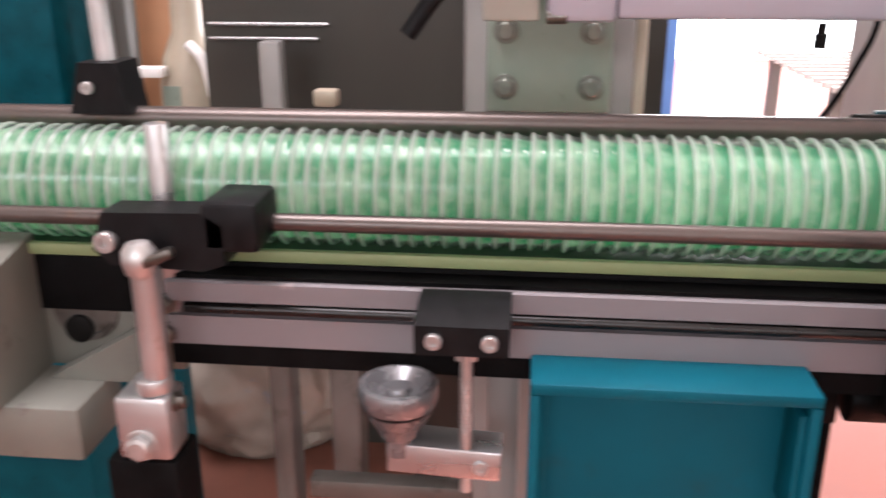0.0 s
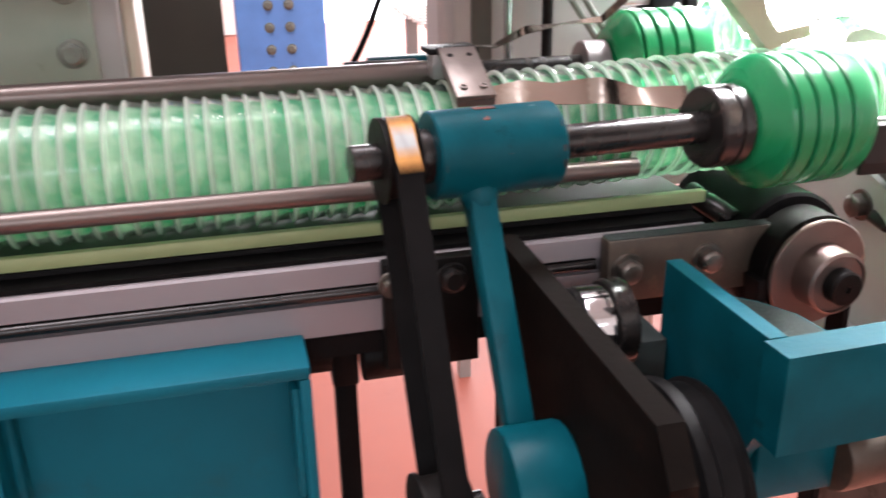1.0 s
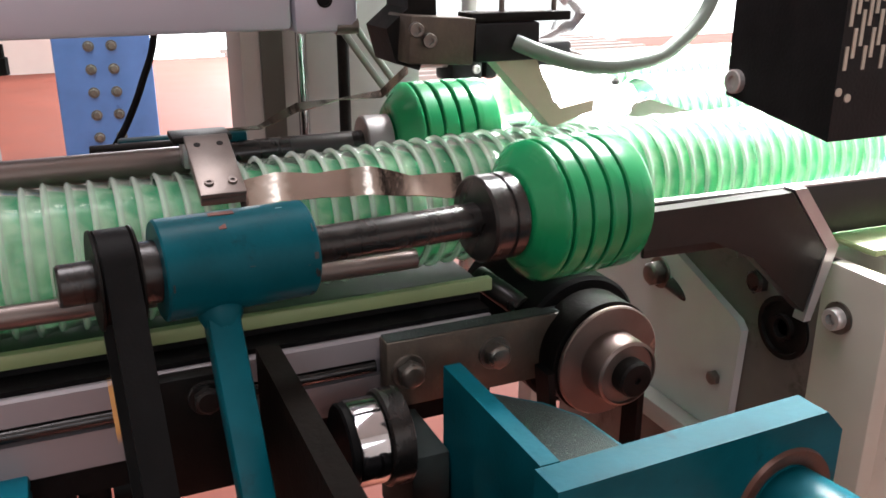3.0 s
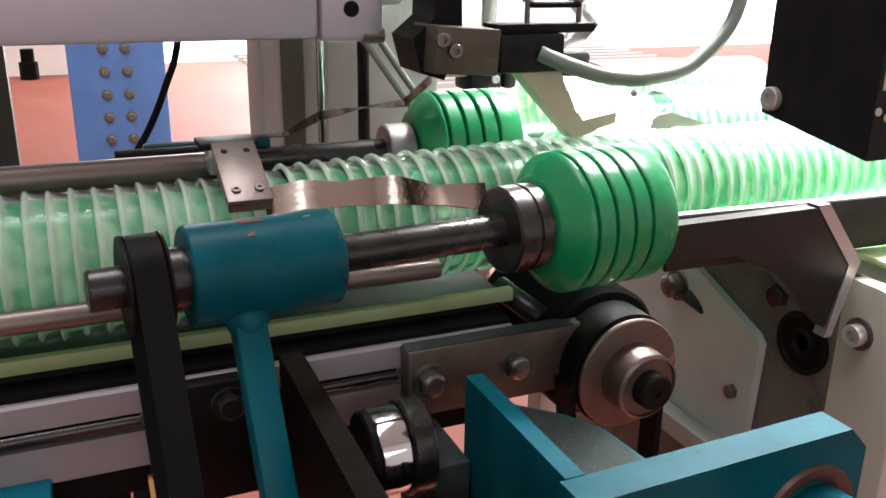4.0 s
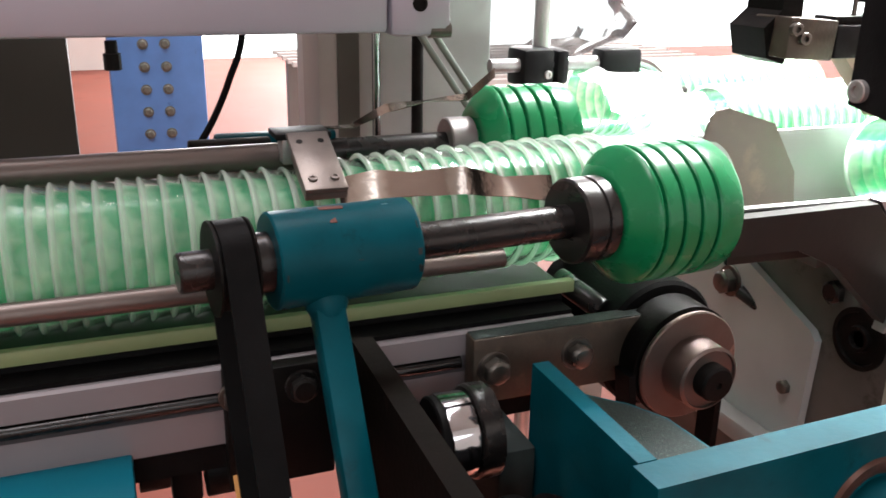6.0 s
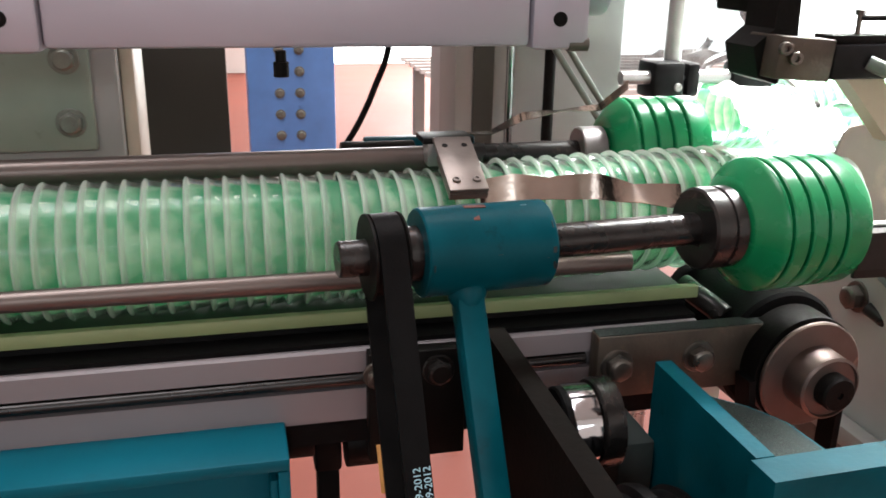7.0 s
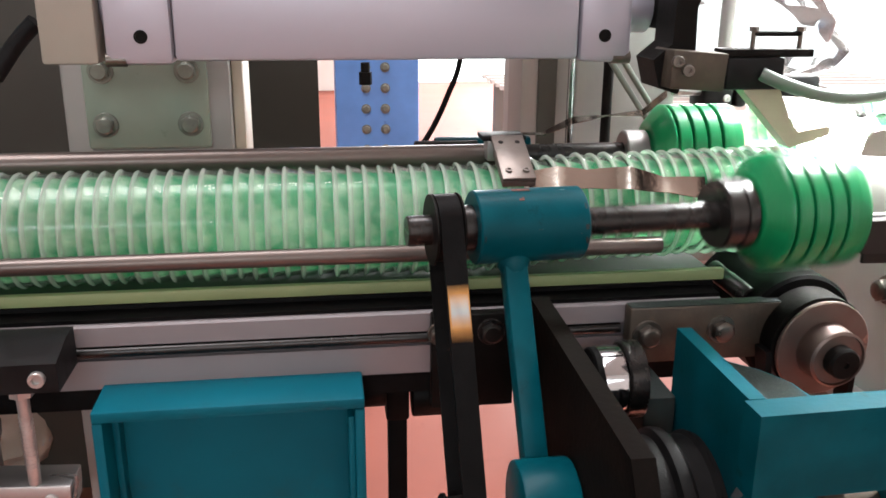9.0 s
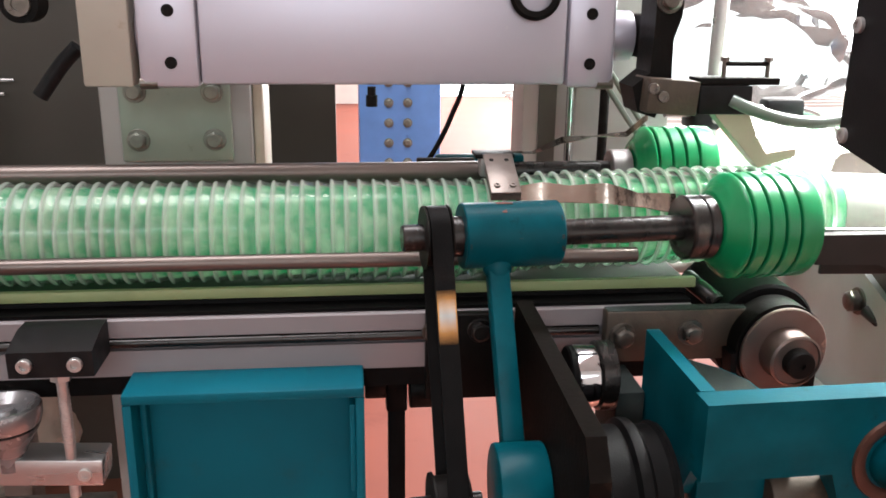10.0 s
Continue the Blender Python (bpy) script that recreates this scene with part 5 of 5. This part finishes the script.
def cup_pose(x, k):
    """Cups lie a little unevenly in the row."""
    h = math.sin(k * 12.9898) * 43758.5453
    h -= math.floor(h)
    u = min(max((x + 0.095) / 0.05, 0.0), 1.0)
    lift = 0.0042 * u * u * (3 - 2 * u) + 0.003 * min(max((x + 0.05) / 0.13, 0.0), 1.0)
    return pose(x + 0.0012 * (h - 0.5), CY + 0.0005 * math.sin(k * 2.1), CZ + lift + 0.0004 * math.sin(k * 3.7), 360 * h, 0, 1.2 * (h - 0.5))


CUPS = []
used = set()
for group, rows in (("waiting", waiting), ("batch", batch)):
    for k, (x, src) in enumerate(rows):
        j = k if group == "waiting" else 500 + k
        if src not in used:
            used.add(src)
            ob = src
            ob.matrix_basis = cup_pose(x, j)
        else:
            ob = copy_thing(src, cup_pose(x, j))
        CUPS.append((group, x, j, ob))

# finished stacks lying behind the trough
for n_, (yy, zz, xx, cnt) in enumerate(((0.235, 1.062, 0.3, 26), (0.34, 1.07, 0.24, 26))):
    for k in range(cnt):
        c = copy_thing(cup_a, pose(xx + PITCH * k, yy, zz, 77 * k, 0, 2))
        tagged(c, "clear green-tinted plastic cup in a finished stack on the tray", "cup", "finished cup stack")
solo("outfeed_tray", box(0.2, 0.62, 0.19, 0.39, 1.026, 1.0315), LIGHTGREY, "light grey tray under the finished stacks", "tray", bevel=0.002)

# date code on the belt and its coloured mark
BL = (LP - UP).length
RUN = 2 * BL + 2 * math.pi * 0.0182


def belt_frame(u, side=0.0):
    """A frame on the belt's outer face, u metres along its run from the top of the front side: x up the run, z out."""
    u %= RUN
    r, f = 0.0193, front_side
    arc = math.pi * 0.0182
    if u < BL:
        p, d, n = UP + bd * u, bd, f
    elif u < BL + arc:
        a = (u - BL) / 0.0182
        n = f * math.cos(a) + bd * math.sin(a)
        p, d = LP, bd * math.cos(a) - f * math.sin(a)
    elif u < 2 * BL + arc:
        p, d, n = LP - bd * (u - BL - arc), -bd, -f
    else:
        a = (u - 2 * BL - arc) / 0.0182
        n = -f * math.cos(a) - bd * math.sin(a)
        p, d = UP, -bd * math.cos(a) + f * math.sin(a)
    y = n.cross(-d)
    m = Matrix((-d, y, n)).transposed().to_4x4()
    m.translation = p + n * r + ADIR * side
    return m


mk = thing("belt_mark", "orange and grey mark on the moving drive belt", "belt mark", belt_frame(0.09))
part("patch", box(-0.011, 0.011, -0.0056, 0.0056, 0.0, 0.0004), mat("orange_mark", (0.42, 0.2, 0.05), 0.6, 0, 0.2, 200, 0.2), mk, bevel=0.0001)
part("patch_label", box(-0.004, 0.006, -0.0048, 0.0048, 0.0004, 0.0008), mat("grey_mark", (0.3, 0.33, 0.33), 0.6, 0, 0.2, 200, 0.2), mk, "grey label")
codes = []
for side in (-0.0006, 0.0038):
    cu = bpy.data.curves.new("date_code", "FONT")
    cu.body, cu.size, cu.extrude, cu.align_x = "09-2012", 0.0046, 0.0001, "CENTER"
    cu.materials.append(TXT)
    tmp = bpy.data.objects.new("tmp_text", cu)
    me = bpy.data.meshes.new_from_object(tmp)
    bpy.data.objects.remove(tmp)
    ob = tagged(new("date_code", me), "pale blue printed date code 09-2012 on the belt", "print")
    codes.append((side, ob))

# ---- what moves ----
LINE = [(0.0, -0.2), (1.0, -0.151), (2.0, -0.102), (3.0, -0.053), (4.0, -0.004), (4.2, 0.0), (6.3, 0.0), (8.4, 0.0), (8.6, 0.004), (10.0, 0.072)]
PUSH = [(0.0, 0.0), (2.0, 0.0), (4.0, 0.0), (4.1, 0.001), (4.5, 0.064), (5.0, 0.129), (5.2, 0.15), (5.7, 0.185), (6.3, 0.18), (6.5, 0.15), (6.9, 0.098), (7.1, 0.066), (7.3, 0.014), (7.4, 0.0), (8.5, 0.0), (10.0, 0.0)]
AWAY = [(4.0, 0.0), (4.1, 0.001), (4.5, 0.064), (5.0, 0.129), (5.2, 0.15), (5.7, 0.2), (6.3, 0.22), (10.0, 0.22)]


def travel(t):
    """How far the belt has run up its front side, from where it stands still between 4.1 and 8.55 s."""
    if t < 4.1:
        return (t - 4.0) * 0.482 if t < 3.9 else -(4.1 - t) ** 2 * 1.205
    if t < 8.55:
        return 0.0
    return 1.0875 * (t - 8.55) ** 2 if t < 8.95 else 0.174 + (t - 8.95) * 0.87


def motions():
    for group, x, k, ob in CUPS:
        if group == "waiting":
            walk(ob, [(t, cup_pose(x + d, k)) for t, d in LINE])
        else:
            rows = [(t, cup_pose(x + d, k)) for t, d in LINE if t < 4.0]
            walk(ob, rows + [(t, cup_pose(x + d - (0.004 if t == 4.0 else 0.0), k)) for t, d in AWAY])
    walk(hd, [(t, pose(d, 0, 0)) for t, d in PUSH])
    # the drive: the belt runs up its front side while the line runs, and turns the spindles
    rows = [(i / 60, -travel(i / 60)) for i in range(601)]
    for ob, way in ((sp, -1), (rs, 1), (lpz, -1)):
        base = ob.matrix_basis.copy()
        walk(ob, [(t, base @ pose(0, 0, 0, 0, 0, way * math.degrees(u / 0.0182))) for t, u in rows])
    walk(mk, [(t, belt_frame(u - 1.0122)) for t, u in rows])
    for side, ob in codes:
        walk(ob, [(t, belt_frame(0.098 + u, side) @ Matrix.Translation((0, -0.0016, 0.0003))) for t, u in rows])


motions()
